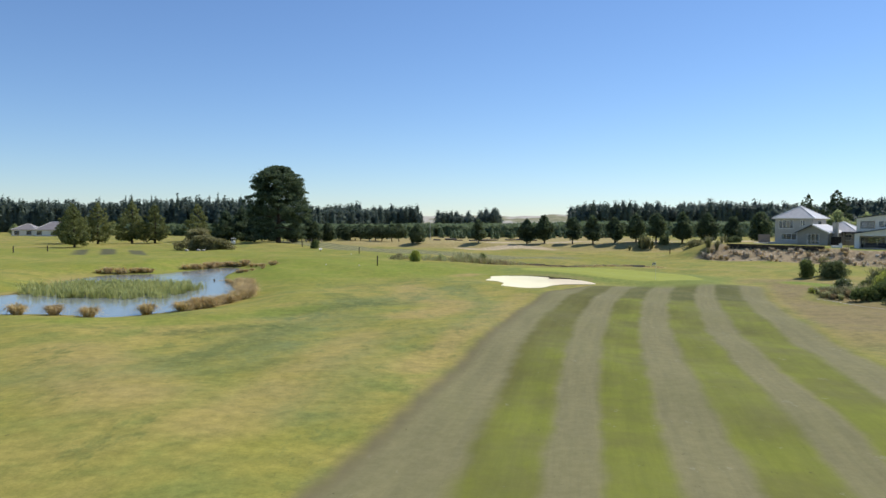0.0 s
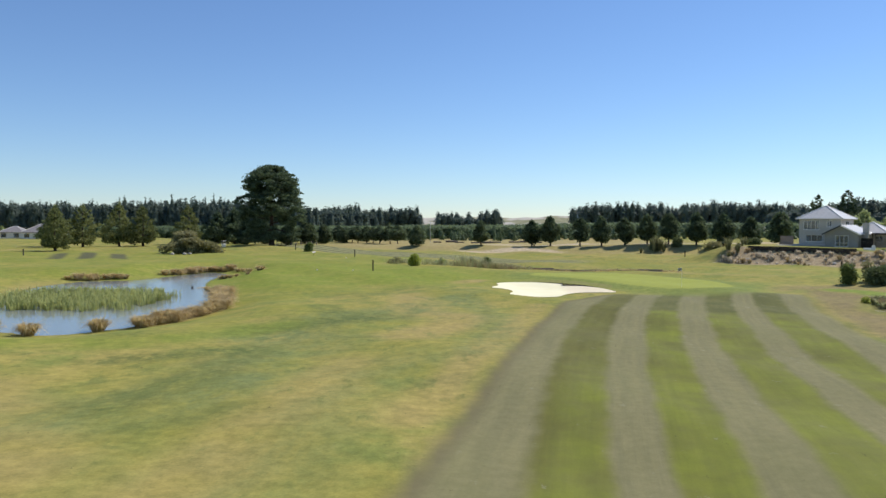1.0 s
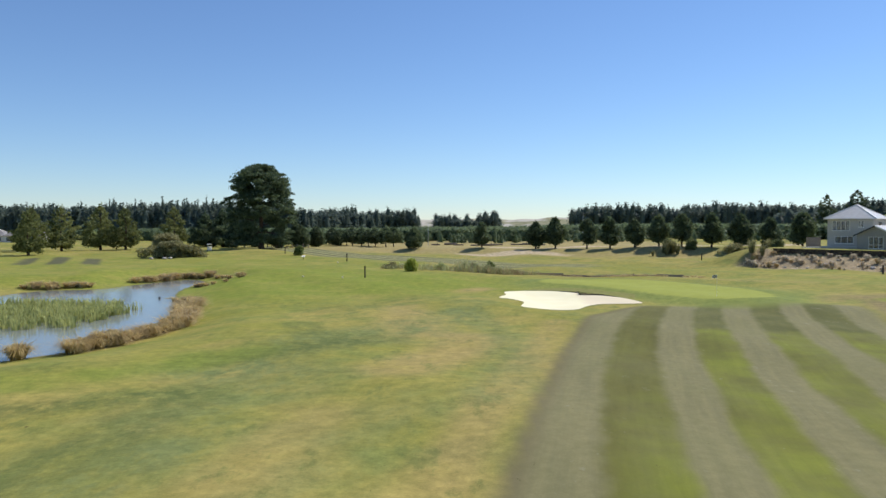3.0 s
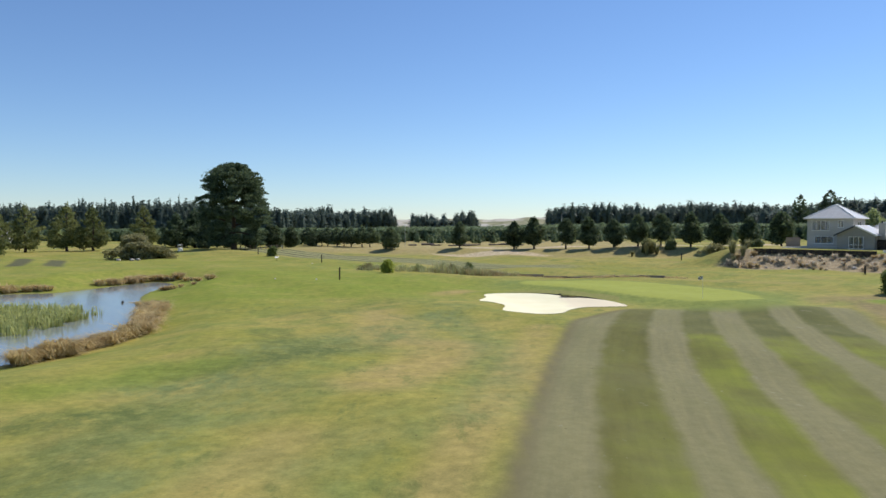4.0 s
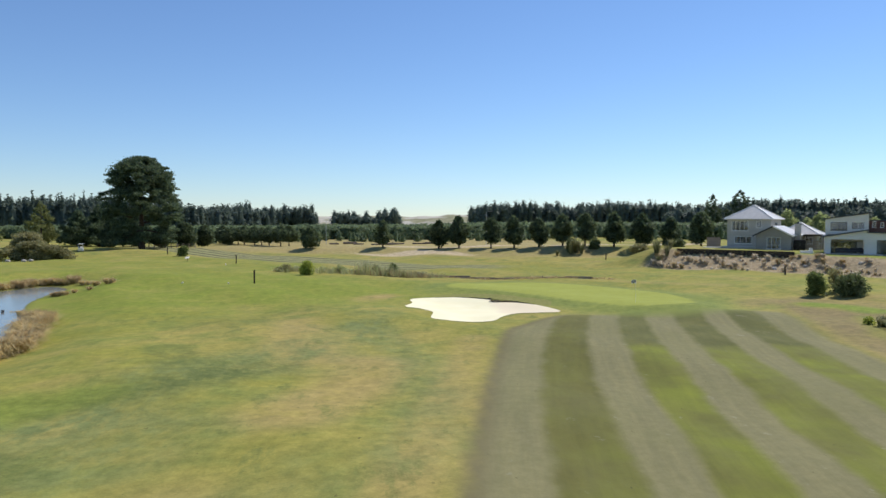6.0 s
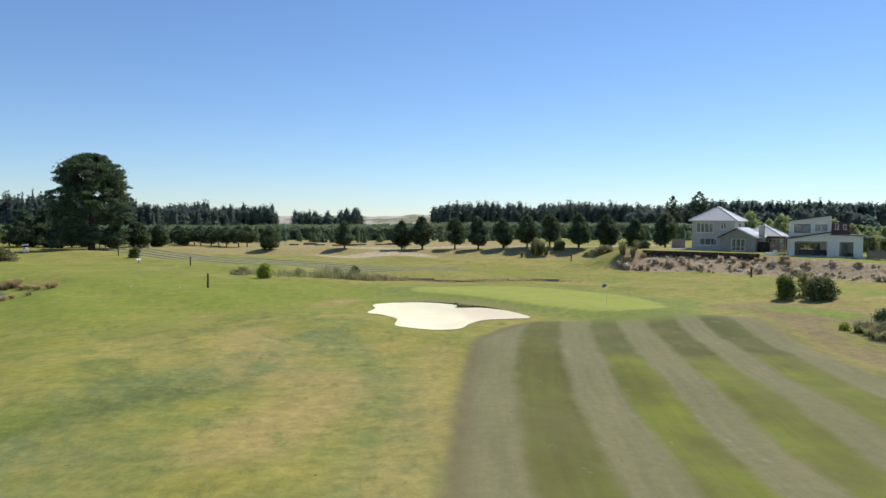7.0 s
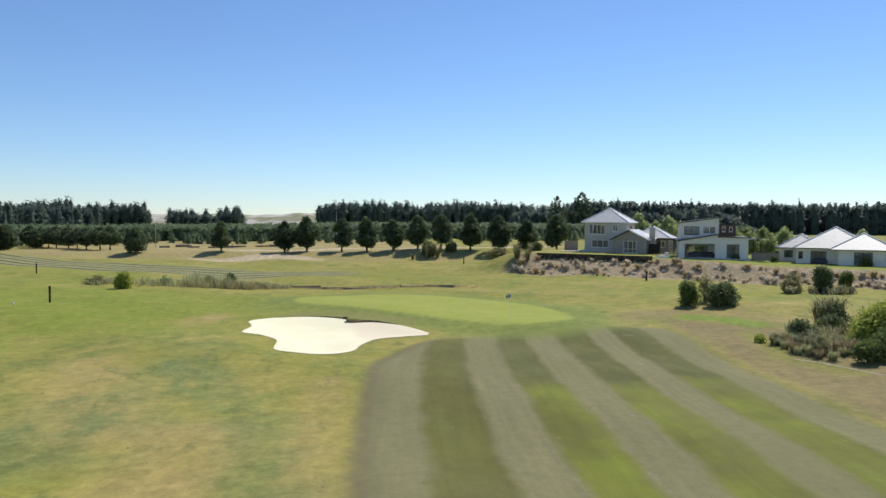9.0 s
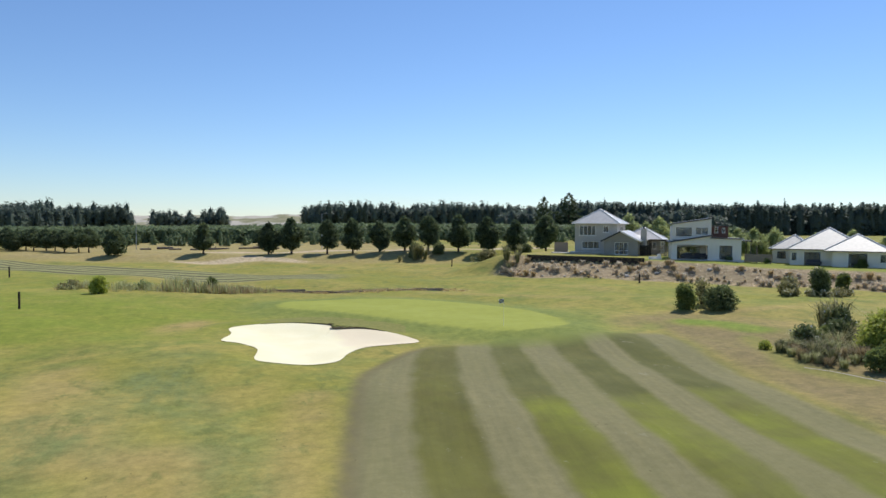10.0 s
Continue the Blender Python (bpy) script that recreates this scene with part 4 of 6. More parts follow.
def along(points, count, low, high, side=0.4):
    """Uneven places along a few plan points, with a size for each."""
    p = np.array(points, float)
    run = np.concatenate([[0], np.cumsum(np.hypot(*np.diff(p, axis=0).T))])
    for k in range(count):
        q = (k + rng.uniform(0.2, 0.8)) / count * run[-1]
        pond_spots.append((np.interp(q, run, p[:, 0]) + rng.normal() * side, np.interp(q, run, p[:, 1]) + rng.normal() * side, rng.uniform(low, high)))


along([(-37.6, 112.6), (-34.6, 111.2), (-32.0, 111.4)], 6, 0.35, 0.6)
along([(-47.6, 118.2), (-46.3, 121.8), (-45.4, 126.6), (-42.4, 128.2), (-39.4, 127.6)], 15, 0.6, 1.05)
along([(-39.0, 126.8), (-35.8, 123.9), (-31.0, 116.0)], 7, 0.45, 0.75)
along([(-57.5, 107.0), (-54.8, 108.2), (-52.2, 109.6), (-49.8, 111.2)], 10, 0.55, 0.95)
along([(-34.5, 97.5), (-32.6, 96.0), (-30.5, 92.5)], 4, 0.3, 0.5)
spread_copies(kinds, pond_spots)


def reeds():
    rng = np.random.default_rng(8)
    pts = []
    while len(pts) < 620:
        x, y = rng.uniform(-55, -28.5), rng.uniform(71, 93)
        a, b = (x + 41) * 0.96 - (y - 81) * 0.25, (y - 81.5) * 0.96 + (x + 41) * 0.25
        if (a / 13.2) ** 2 + (b / 8.6) ** 2 < 1 + 0.12 * math.sin(x * 1.7) and x < -32.6 + 0.6 * math.sin(y * 1.3):
            pts.append((x, y, WATER_LEVEL - 0.25))
    v, f = blades(rng, 8000, 0.34, 1.15, 0.045, 0.5, 0.35, 0.4, np.array(pts))
    tagged(new("reed_bed", fast_mesh("reed_bed", v, f, "reed")), "bed of green reeds standing in the pond", "reeds", kind="stuff")


reeds()

# planted bank below the houses
BANK_T = "small dry brown tussock on the mulched bank"
kinds = [tussock(BANK_T, ("straw_brown", "bank_straw", "bank_straw")[i], 120 + i, 190, 0.20, 0.95, 0.62, 0.05, group="tussocks on the bank", droop=1.0) for i in range(3)]
rng = np.random.default_rng(15)
bank_spots = []
for i in range(128):
    s, d = -3 + 54 * (i + rng.uniform(0, 1)) / 128, rng.choice((-7.6, -6.2, -4.8, -3.4, -2.2)) + rng.normal() * 0.4
    x, y = 55.4 + 0.62 * s + 0.78 * d, 141.4 - 0.78 * s + 0.62 * d
    bank_spots.append((x, y, rng.choice((0.40, 0.55, 0.72, 0.95)) * rng.uniform(0.85, 1.15)))
spread_copies(kinds, bank_spots)


def bank_mat():
    """Short dead grass and litter that covers the bank between the tussocks."""
    rng = np.random.default_rng(17)
    cs = []
    for i in range(900):
        s, d = -3 + 46 * rng.random(), rng.uniform(-8.4, -0.8)
        x, y = 55.4 + 0.62 * s + 0.78 * d, 141.4 - 0.78 * s + 0.62 * d
        cs.append((x, y, gz(x, y) - 0.03))
    v, f = blades(rng, 5000, 0.4, 0.16, 0.03, 1.4, 0.8, 0.5, np.array(cs))
    tagged(new("dead_grass", fast_mesh("dead_grass", v, f, "bank_straw")), "short dead grass between tussocks on the bank", "grass", kind="stuff")


bank_mat()


def stone(seed, size):
    bm = bmesh.new()
    bmesh.ops.create_icosphere(bm, subdivisions=2, radius=1.0)
    for v in bm.verts:
        v.co *= 1 + 0.25 * noise.noise(v.co * 1.3 + Vector((seed, 0, 0)))
        v.co = Vector((v.co.x * size * 1.3, v.co.y * size, v.co.z * size * 0.7))
    me = bpy.data.meshes.new("rock")
    bm.to_mesh(me)
    bm.free()
    me.materials.append(M["rock"])
    return me


rocks = [stone(i, 0.32) for i in range(3)]
for i in range(14):
    s, d = -2 + 44 * rng.random(), rng.uniform(-8.6, -2)
    x, y = 55.4 + 0.62 * s + 0.78 * d, 141.4 - 0.78 * s + 0.62 * d
    ob = tagged(new("rock", rocks[i % 3]), "pale rough rock lying on the mulched bank", "rock", "rocks on the bank")
    ob.matrix_basis = Matrix.Translation((x, y, gz(x, y) + 0.05)) @ Matrix.Rotation(i * 1.3, 4, "Z") @ Matrix.Scale(rng.uniform(0.5, 1.25), 4)


def shrub(label, seed, size, n, material, leaf=0.16, per=330, category="shrub", group="", flat=0.85, flowers=0):
    """A rounded bush: short stems and a skin of leaves in lobes."""
    rng = np.random.default_rng(seed)
    w, d, h = size
    lobes = []
    for i in range(n):
        ang, q, f = rng.uniform(0, 6.283), math.sqrt(rng.uniform(0, 1)), rng.uniform(0.12, 0.78)
        s = min(w, d, h) * rng.uniform(0.2, 0.34)
        lim = math.sqrt(max(0.03, 1 - (f / 0.86) ** 2))
        lobes.append((math.cos(ang) * max(0, w / 2 - s) * q * lim, math.sin(ang) * max(0, d / 2 - s) * q * lim, f * h, s, flat))
    t = thing("shrub", label, category, group=group)
    bm = bmesh.new()
    for x, y, z, s, _ in lobes[:7]:
        rod((x * 0.15, y * 0.15, -0.15), (x, y, z), 0.05, 0.02, 5, bm)
    part("stems", (bm, "bark"), t)
    v, f = leaf_triangles(rng, blob_points(rng, lobes, per), leaf, 0.2, 0.6)
    part("leaves", fast_mesh("leaves", v, f, material), t)
    if flowers:
        p = blob_points(rng, lobes, per * 0.014 * flowers)
        p = p[p[:, 2] > h * 0.3]
        v, f = leaf_triangles(rng, p * np.array([1.04, 1.04, 1.04]), leaf * 0.8, 1.0, 0.9)
        tagged(part("flowers", fast_mesh("flowers", v, f, "flower"), t, "white flower heads"), kind="stuff")
    return t


# great rounded shrub beyond the pond
plant(shrub("wide rounded grey-green shrub beyond the pond", 201, (17.0, 7.0, 4.1), 76, "shrub_grey", 0.24, 130, flat=0.5), -63.0, 168, 0)
plant(shrub("domed grey-brown shrub behind a wider one", 202, (9.5, 5.5, 5.9), 36, "shrub_grey", 0.24, 130, flat=0.5), -66.6, 174, 0)
for i, (x, y) in enumerate(((-65.2, 163.0), (-62.3, 162.6), (-61.2, 162.9))):
    ob = tagged(new("rock", rocks[i % 3]), "pale boulder at the foot of a shrub", "rock", "boulders by the shrub")
    ob.matrix_basis = Matrix.Translation((x, y, gz(x, y) + 0.2)) @ Matrix.Scale(1.2, 4)
plant(shrub("small round green bush near the tee", 203, (3.0, 2.6, 2.4), 18, "shrub", 0.16, 330), -38.0, 180, 0)
plant(shrub("small round green bush in the dip", 204, (2.6, 2.4, 2.1), 18, "lime", 0.14, 420), -8.0, 128.0, 0)
# pair of bushes on the mown grass below the bank
plant(shrub("upright bright green bush on mown grass", 205, (2.3, 2.2, 2.7), 20, "shrub", 0.12, 520, group="bushes below the bank"), 48.0, 94.0, 0)
plant(shrub("wide dark grey-green bush on mown grass", 206, (5.0, 3.6, 2.3), 34, "shrub_dark", 0.12, 480, group="bushes below the bank"), 50.9, 92.6, 0)
plant(shrub("loose twiggy bush behind two others", 207, (2.6, 2.2, 2.9), 14, "shrub_grey", 0.11, 200, group="bushes below the bank"), 51.0, 95.2, 0)
# clump before the white house
plant(shrub("tall oval dark green bush", 208, (2.7, 2.6, 3.5), 26, "shrub_dark", 0.13, 420, group="bushes on the terrace slope"), 69.6, 97.8, 0)
plant(shrub("rounded green bush beside a taller one", 209, (2.2, 2.0, 2.6), 16, "shrub", 0.13, 420, group="bushes on the terrace slope"), 74.2, 98.6, 0)
plant(shrub("low spreading bush with grey leaves", 210, (3.4, 2.6, 1.7), 18, "shrub_grey", 0.12, 420, group="bushes on the terrace slope", flowers=1), 65.6, 98.4, 0)
plant(shrub("grey-green bush with pale flower heads", 211, (2.6, 2.2, 2.3), 18, "shrub_grey", 0.12, 420, group="bushes on the terrace slope", flowers=1), 66.6, 99.2, 0)
plant(shrub("low pale shrub covered in flowers", 212, (3.0, 2.2, 1.2), 16, "shrub_grey", 0.1, 420, group="bushes on the terrace slope", flowers=2), 70.6, 95.8, 0)

for i, (x, y, k) in enumerate(((64.6, 97.4, 0.9), (67.6, 97.2, 1.0), (68.6, 95.9, 0.85), (72.2, 96.6, 0.9), (73.4, 97.2, 0.8))):
    mound = shrub("low grey-leaved mound with pale flower heads", 250 + i, (2.6 * k, 2.0 * k, 1.1 * k), 12, "shrub_grey", 0.1, 420, group="bushes on the terrace slope", flowers=1 + i % 2)
    plant(mound, x, y, 40 * i)

# planted bed at the edge of the fairway
BED = "shrubs in the bed beside the fairway"
plant(shrub("bright lime-green bush in the planted bed", 213, (6.2, 5.4, 3.4), 76, "lime", 0.10, 480, group=BED), 46.4, 70.2, 0)
plant(shrub("leafy green bush below the lime one", 233, (4.6, 3.4, 2.3), 36, "shrub", 0.10, 480, group=BED), 43.6, 67.8, 0)
plant(shrub("dark green bush at the foot of a lime one", 214, (3.8, 2.2, 1.5), 28, "shrub", 0.10, 520, group=BED), 41.0, 67.2, 0)
plant(shrub("dark green bush at the near end of the bed", 219, (3.0, 2.4, 1.6), 22, "shrub_dark", 0.10, 520, group=BED), 42.6, 64.6, 0)
plant(shrub("grey-green bush with white flower heads", 215, (2.9, 2.2, 1.8), 20, "shrub_dark", 0.1, 520, group=BED, flowers=3), 42.8, 74.6, 0)
plant(shrub("dark bush with white flower heads under tall flax", 216, (3.5, 2.8, 2.5), 22, "shrub_dark", 0.11, 480, group=BED, flowers=2), 48.6, 77.0, 0)
plant(shrub("dark green bush in the middle of the bed", 234, (2.8, 2.4, 2.0), 20, "shrub_dark", 0.1, 500, group=BED), 46.4, 75.0, 0)
plant(shrub("low green bush in the planted bed", 217, (1.8, 1.6, 1.6), 14, "shrub", 0.1, 480, group=BED), 45.4, 75.2, 0)
plant(shrub("bright lime bush at the far end of the bed", 218, (4.4, 4.0, 2.8), 30, "lime", 0.11, 460, group=BED), 51.5, 72.0, 0)
plant(shrub("small bright lime plant at the edge of the bed", 227, (1.3, 1.2, 0.9), 10, "lime", 0.09, 600, group=BED), 39.7, 75.2, 0)
plant(shrub("low dark bush among brown grasses", 229, (2.0, 1.6, 1.1), 14, "shrub_dark", 0.09, 520, group=BED), 41.8, 72.4, 0)
plant(shrub("small twiggy brown bush at the edge of the bed", 228, (1.2, 1.0, 1.2), 10, "shrub_grey", 0.08, 420, group=BED), 40.6, 73.9, 0)
kinds = [tussock("loose brown and green grass in the planted bed", ("brown_stalk", "rush", "flax")[i], 140 + i, 220, 0.30, 1.0, 0.55, 0.018, group="grasses in the bed") for i in range(3)]
spread_copies(kinds, [(40.2, 73.2, 0.8), (39.4, 72.6, 0.7), (39.8, 73.9, 0.9), (39.2, 71.5, 0.9), (38.8, 70.9, 0.7), (40.6, 74.6, 0.9), (39.0, 69.4, 0.7), (39.4, 68.6, 0.7), (40.3, 71.6, 1.25), (41.2, 72.2, 1.0), (39.3, 70.4, 0.8), (40.0, 70.2, 1.1), (41.2, 70.4, 1.0), (42.2, 71.2, 0.9),
                      (43.4, 72.8, 1.1), (44.4, 73.4, 1.2), (45.0, 74.0, 1.4), (45.8, 74.4, 1.5), (43.0, 70.0, 0.9), (41.0, 69.2, 0.7), (46.6, 75.2, 1.6), (47.4, 75.4, 1.5), (44.6, 72.2, 1.0)])
for i in range(30):
    a, r = rng.uniform(0, 6.283), math.sqrt(rng.uniform(0.05, 1))
    x, y = 44.4 + 4.4 * r * math.cos(a), 71.8 + 4.6 * r * math.sin(a)
    if x > 40.0 - (y - 70) * 0.1:
        plant_copy(kinds[(1, 2, 1, 0, 1)[i % 5]], x, y, 40 * i, rng.uniform(0.6, 1.2), 0.03)
for x, y, k in ((48.6, 72.8, 1.9), (49.6, 73.2, 2.1), (50.4, 74.0, 1.9)):
    plant_copy(kinds[1], x, y, 30 * x, k, 0.03)
fl = [tussock("tall spiky flax with bronze-green blades", "flax", 150 + i, 150, 0.35, 3.0, 0.42, 0.05, "flax", "flax clumps", "flax_bush") for i in range(2)]
spread_copies(fl, [(48.0, 77.6, 1.0), (49.4, 77.8, 1.05), (46.2, 177.0, 1.0), (47.4, 177.6, 1.15), (48.4, 176.6, 0.9), (43.0, 177.0, 0.5), (50.8, 141.6, 0.85), (52.0, 140.2, 0.7), (51.4, 143.2, 0.8), (54.2, 143.6, 0.55), (49.8, 138.8, 0.5),
                   (61.5, 163.8, 0.7), (57.5, 150.5, 0.6)])
plant(shrub("low wide grey shrub by the dry bank", 219, (6.2, 3.4, 2.0), 26, "shrub_grey", 0.15, 260), 50.2, 149.0, 0)
plant(shrub("dark green bush among flax by the tree row", 231, (3.6, 3.0, 3.2), 20, "shrub_dark", 0.18, 240), 47.0, 178.6, 0)
plant(shrub("dark bush under the row of pines", 232, (3.4, 2.6, 2.6), 18, "shrub_dark", 0.18, 240), 52.2, 178.5, 0)
plant(shrub("dark low shrub at the end of the tree row", 220, (3.6, 3.0, 2.4), 18, "shrub_dark", 0.18, 260), 62.5, 158.5, 0)


def swale_plants():
    """Rushes and seeding grass along the damp dip behind the green."""
    rng = np.random.default_rng(31)
    clumps = ((-12.5, 0.6, 0.9), (-10.5, 0.8, 0.9), (-5.5, 1.0, 1.2), (-2.5, 0.9, 1.2), (0.2, 1.9, 0.8), (2.2, 0.8, 1.0), (3.6, 1.55, 0.9), (5.0, 1.3, 1.0), (6.6, 1.2, 1.0), (8.4, 0.9, 1.2), (10.4, 0.8, 1.2))
    parts = {"rush": [], "brown_stalk": []}
    base = {"rush": 0, "brown_stalk": 0}
    for cx, tall, wide in clumps:
        cy = 136.5 - 7.5 * float(ramp(-12, 0, cx)) + 0.15 * max(cx, 0)
        for kind, n in (("rush", 300 if cx < 6 else 130), ("brown_stalk", 45 if cx < 5 else 240)):
            cs = []
            for i in range(14):
                x, y = cx + rng.normal() * wide, cy + rng.normal() * 1.3
                cs.append((x, y, gz(x, y) - 0.05))
            v, f = blades(rng, n, 0.5, tall * (1.0 if kind == "rush" else 0.85), 0.028, 0.45, 0.5, 0.55, np.array(cs))
            parts[kind].append((v, f + base[kind]))
            base[kind] += len(v)
    for kind, name, label in (("rush", "rush_bed", "green rushes standing along a damp dip"), ("brown_stalk", "dry_rush_bed", "brown seeding rushes along a damp dip")):
        me = fast_mesh(name, np.concatenate([v for v, f in parts[kind]]), np.concatenate([f for v, f in parts[kind]]), kind)
        tagged(new(name, me), label, "rushes", kind="stuff")


swale_plants()


def ditch_grass():
    """Dry brown grass hanging over the ditch bank."""
    rng = np.random.default_rng(37)
    cs = []
    for i in range(120):
        x = rng.uniform(8, 37)
        y = 134.2 - 0.26 * (x - 5) + rng.normal() * 0.9
        cs.append((x, y, gz(x, y) - 0.04))
    v, f = blades(rng, 2000, 0.7, 0.32, 0.03, 0.9, 0.8, 0.5, np.array(cs))
    tagged(new("dry_grass", fast_mesh("dry_grass", v, f, "straw_brown")), "dry brown grass along the ditch", "grass", kind="stuff")


ditch_grass()
plant(shrub("grey-green bush among the rushes", 221, (2.6, 2.2, 1.8), 14, "shrub_grey", 0.14, 330), 2.0, 130.5, 0)
plant(shrub("upright green bush among the rushes", 222, (1.8, 1.8, 2.4), 12, "shrub", 0.13, 330), 4.6, 131.0, 0)

plant(shrub("pale green leggy bush among the rushes", 223, (3.0, 2.0, 1.6), 12, "willow", 0.13, 300), -3.5, 131.5, 0)
plant(shrub("low grey-brown bush at the end of the rushes", 224, (3.4, 1.8, 1.3), 12, "shrub_grey", 0.13, 300), 8.4, 130.6, 0)
plant(shrub("low grey-brown bush at the start of the rushes", 225, (3.4, 2.0, 1.3), 12, "shrub_grey", 0.13, 300), -12.0, 135.2, 0)

# pale bushes and willows behind the houses
PALE = "pale green bushy tree behind the houses"
pt = make_tree("pale_tree", PALE, "tree", 230, egg_lobes(rng, 6.0, 0.8, 6.2, 34, 0.2), 120, 0.32, "willow", 4.6, 0.16, "pale trees behind the houses")
for i, (x, y, s) in enumerate([(88, 152, 1.0), (94, 156, 0.9), (84, 156, 1.1), (102, 150, 0.85), (108, 148, 0.9), (115, 150, 0.95), (122, 146, 0.9), (128, 142, 0.9), (97, 140, 0.62), (134, 138, 0.9),
                               (142, 136, 0.9), (106, 160, 1.0), (150, 132, 0.9), (160, 126, 1.0), (91, 160, 0.9), (98, 164, 1.0), (113, 158, 0.8), (119, 154, 0.9), (126, 150, 0.8), (133, 147, 0.9), (138, 143, 0.8), (146, 141, 0.9),
                               (-176, 318, 0.9), (-206, 316, 0.8), (-163, 322, 1.0), (-226, 306, 0.8), (86, 166, 0.9), (80, 160, 0.8), (100, 154, 0.7), (92, 147, 0.5)]):
    (plant if i == 0 else plant_copy)(pt, x, y, 61 * i, s)


# ---- buildings ----
def wall_mesh(width, height, thick, holes, top=None):
    """An upright wall in the xz plane, thick towards +y, with openings through it (x0, x1, z0, z1). top(x): a sloping head."""
    xs = sorted({0.0, width, *[v for h in holes for v in h[:2]]})
    zs = sorted({0.0, height, *[v for h in holes for v in h[2:]]})
    if top:
        xs = sorted({*xs, *np.linspace(0, width, 9)})
    bm = bmesh.new()

    def zz(x, z):
        return top(x) if top and z == height else z

    def solid(i, k):
        if not (0 <= i < len(xs) - 1 and 0 <= k < len(zs) - 1):
            return False
        cx, cz = (xs[i] + xs[i + 1]) / 2, (zs[k] + zs[k + 1]) / 2
        return not any(h[0] < cx < h[1] and h[2] < cz < h[3] for h in holes)

    def quad(*p):
        bm.faces.new([bm.verts.new(q) for q in p])

    for i in range(len(xs) - 1):
        for k in range(len(zs) - 1):
            if not solid(i, k):
                continue
            a, b, c, d = xs[i], xs[i + 1], zs[k], zs[k + 1]
            quad((a, 0, c), (b, 0, c), (b, 0, zz(b, d)), (a, 0, zz(a, d)))
            quad((b, thick, c), (a, thick, c), (a, thick, zz(a, d)), (b, thick, zz(b, d)))
            if not solid(i - 1, k):
                quad((a, thick, c), (a, 0, c), (a, 0, zz(a, d)), (a, thick, zz(a, d)))
            if not solid(i + 1, k):
                quad((b, 0, c), (b, thick, c), (b, thick, zz(b, d)), (b, 0, zz(b, d)))
            if not solid(i, k - 1):
                quad((a, thick, c), (b, thick, c), (b, 0, c), (a, 0, c))
            if not solid(i, k + 1):
                quad((a, 0, zz(a, d)), (b, 0, zz(b, d)), (b, thick, zz(b, d)), (a, thick, zz(a, d)))
    bmesh.ops.remove_doubles(bm, verts=bm.verts, dist=0.0005)
    return bm


def window(parent, x0, x1, z0, z1, panes, colour="trim_white", m=None, rail=None, blind=0.0):
    """A frame with mullions, a sill, and one glass pane for each light, set in a wall's opening."""
    t, y0, y1 = 0.07, 0.03, 0.11
    xs = np.linspace(x0, x1, panes + 1)
    holes = []
    for i in range(panes):
        a, b = xs[i] + (t if i == 0 else t / 2) - x0, xs[i + 1] - (t if i == panes - 1 else t / 2) - x0
        for lo, hi in ((t, rail - z0), (rail - z0 + t, z1 - z0 - t)) if rail else ((t, z1 - z0 - t),):
            holes.append((a, b, lo, hi))
    bm = wall_mesh(x1 - x0, z1 - z0, y1 - y0, holes)
    bmesh.ops.translate(bm, verts=bm.verts, vec=(x0, y0, z0))
    win = part("window", (bm, colour), parent, m=m)
    part("sill", (box(x0 - 0.06, x1 + 0.06, -0.06, 0.05, z0 - 0.06, z0 - 0.003), colour), win)
    for i in range(panes):
        pane = part("pane", (box(xs[i] + t / 2, xs[i + 1] - t / 2, 0.065, 0.075, z0 + t, z1 - t), "glass"), win)
        pane.visible_shadow = False
    # drawn curtains at both sides, or a pale panel added for reflected sky
    if blind:
        part("blind", (box(x0 + 0.04, x1 - 0.04, 0.19, 0.2, z1 - (z1 - z0) * blind, z1), "curtain"), win, "pale panel added for the sky's reflection in the panes")
    else:
        for a, b in ((x0 + 0.03, x0 + 0.16 * (x1 - x0)), (x1 - 0.16 * (x1 - x0), x1 - 0.03)):
            part("curtain", (box(a, b, 0.19, 0.22, z0 + 0.02, z1), "curtain"), win, "pale curtain")
    return win


def hip_roof(x0, x1, y0, y1, z, rise, over=0.5, ridge=0.25, thick=0.16):
    """A hipped roof with a short ridge, overhanging, with a fascia all round."""
    a, b, c, d = x0 - over, x1 + over, y0 - over, y1 + over
    w, l = b - a, d - c
    if w >= l:
        r0, r1 = (a + l / 2, (c + d) / 2), (b - l / 2, (c + d) / 2)
    else:
        r0, r1 = ((a + b) / 2, c + w / 2), ((a + b) / 2, d - w / 2)
    if abs(w - l) < 0.2:
        r0, r1 = ((a + b) / 2 - 0.1, (c + d) / 2), ((a + b) / 2 + 0.1, (c + d) / 2)
    low = [(a, c, z - thick), (b, c, z - thick), (b, d, z - thick), (a, d, z - thick)]
    up = [(a, c, z), (b, c, z), (b, d, z), (a, d, z)]
    v = low + up + [(*r0, z + rise), (*r1, z + rise)]
    f = [(3, 2, 1, 0), (0, 1, 5, 4), (1, 2, 6, 5), (2, 3, 7, 6), (3, 0, 4, 7)]
    if w >= l:
        f += [(4, 5, 9, 8), (5, 6, 9), (6, 7, 8, 9), (7, 4, 8)]
    else:
        f += [(4, 5, 8), (5, 6, 9, 8), (6, 7, 9), (7, 4, 8, 9)]
    return v, f, r0, r1


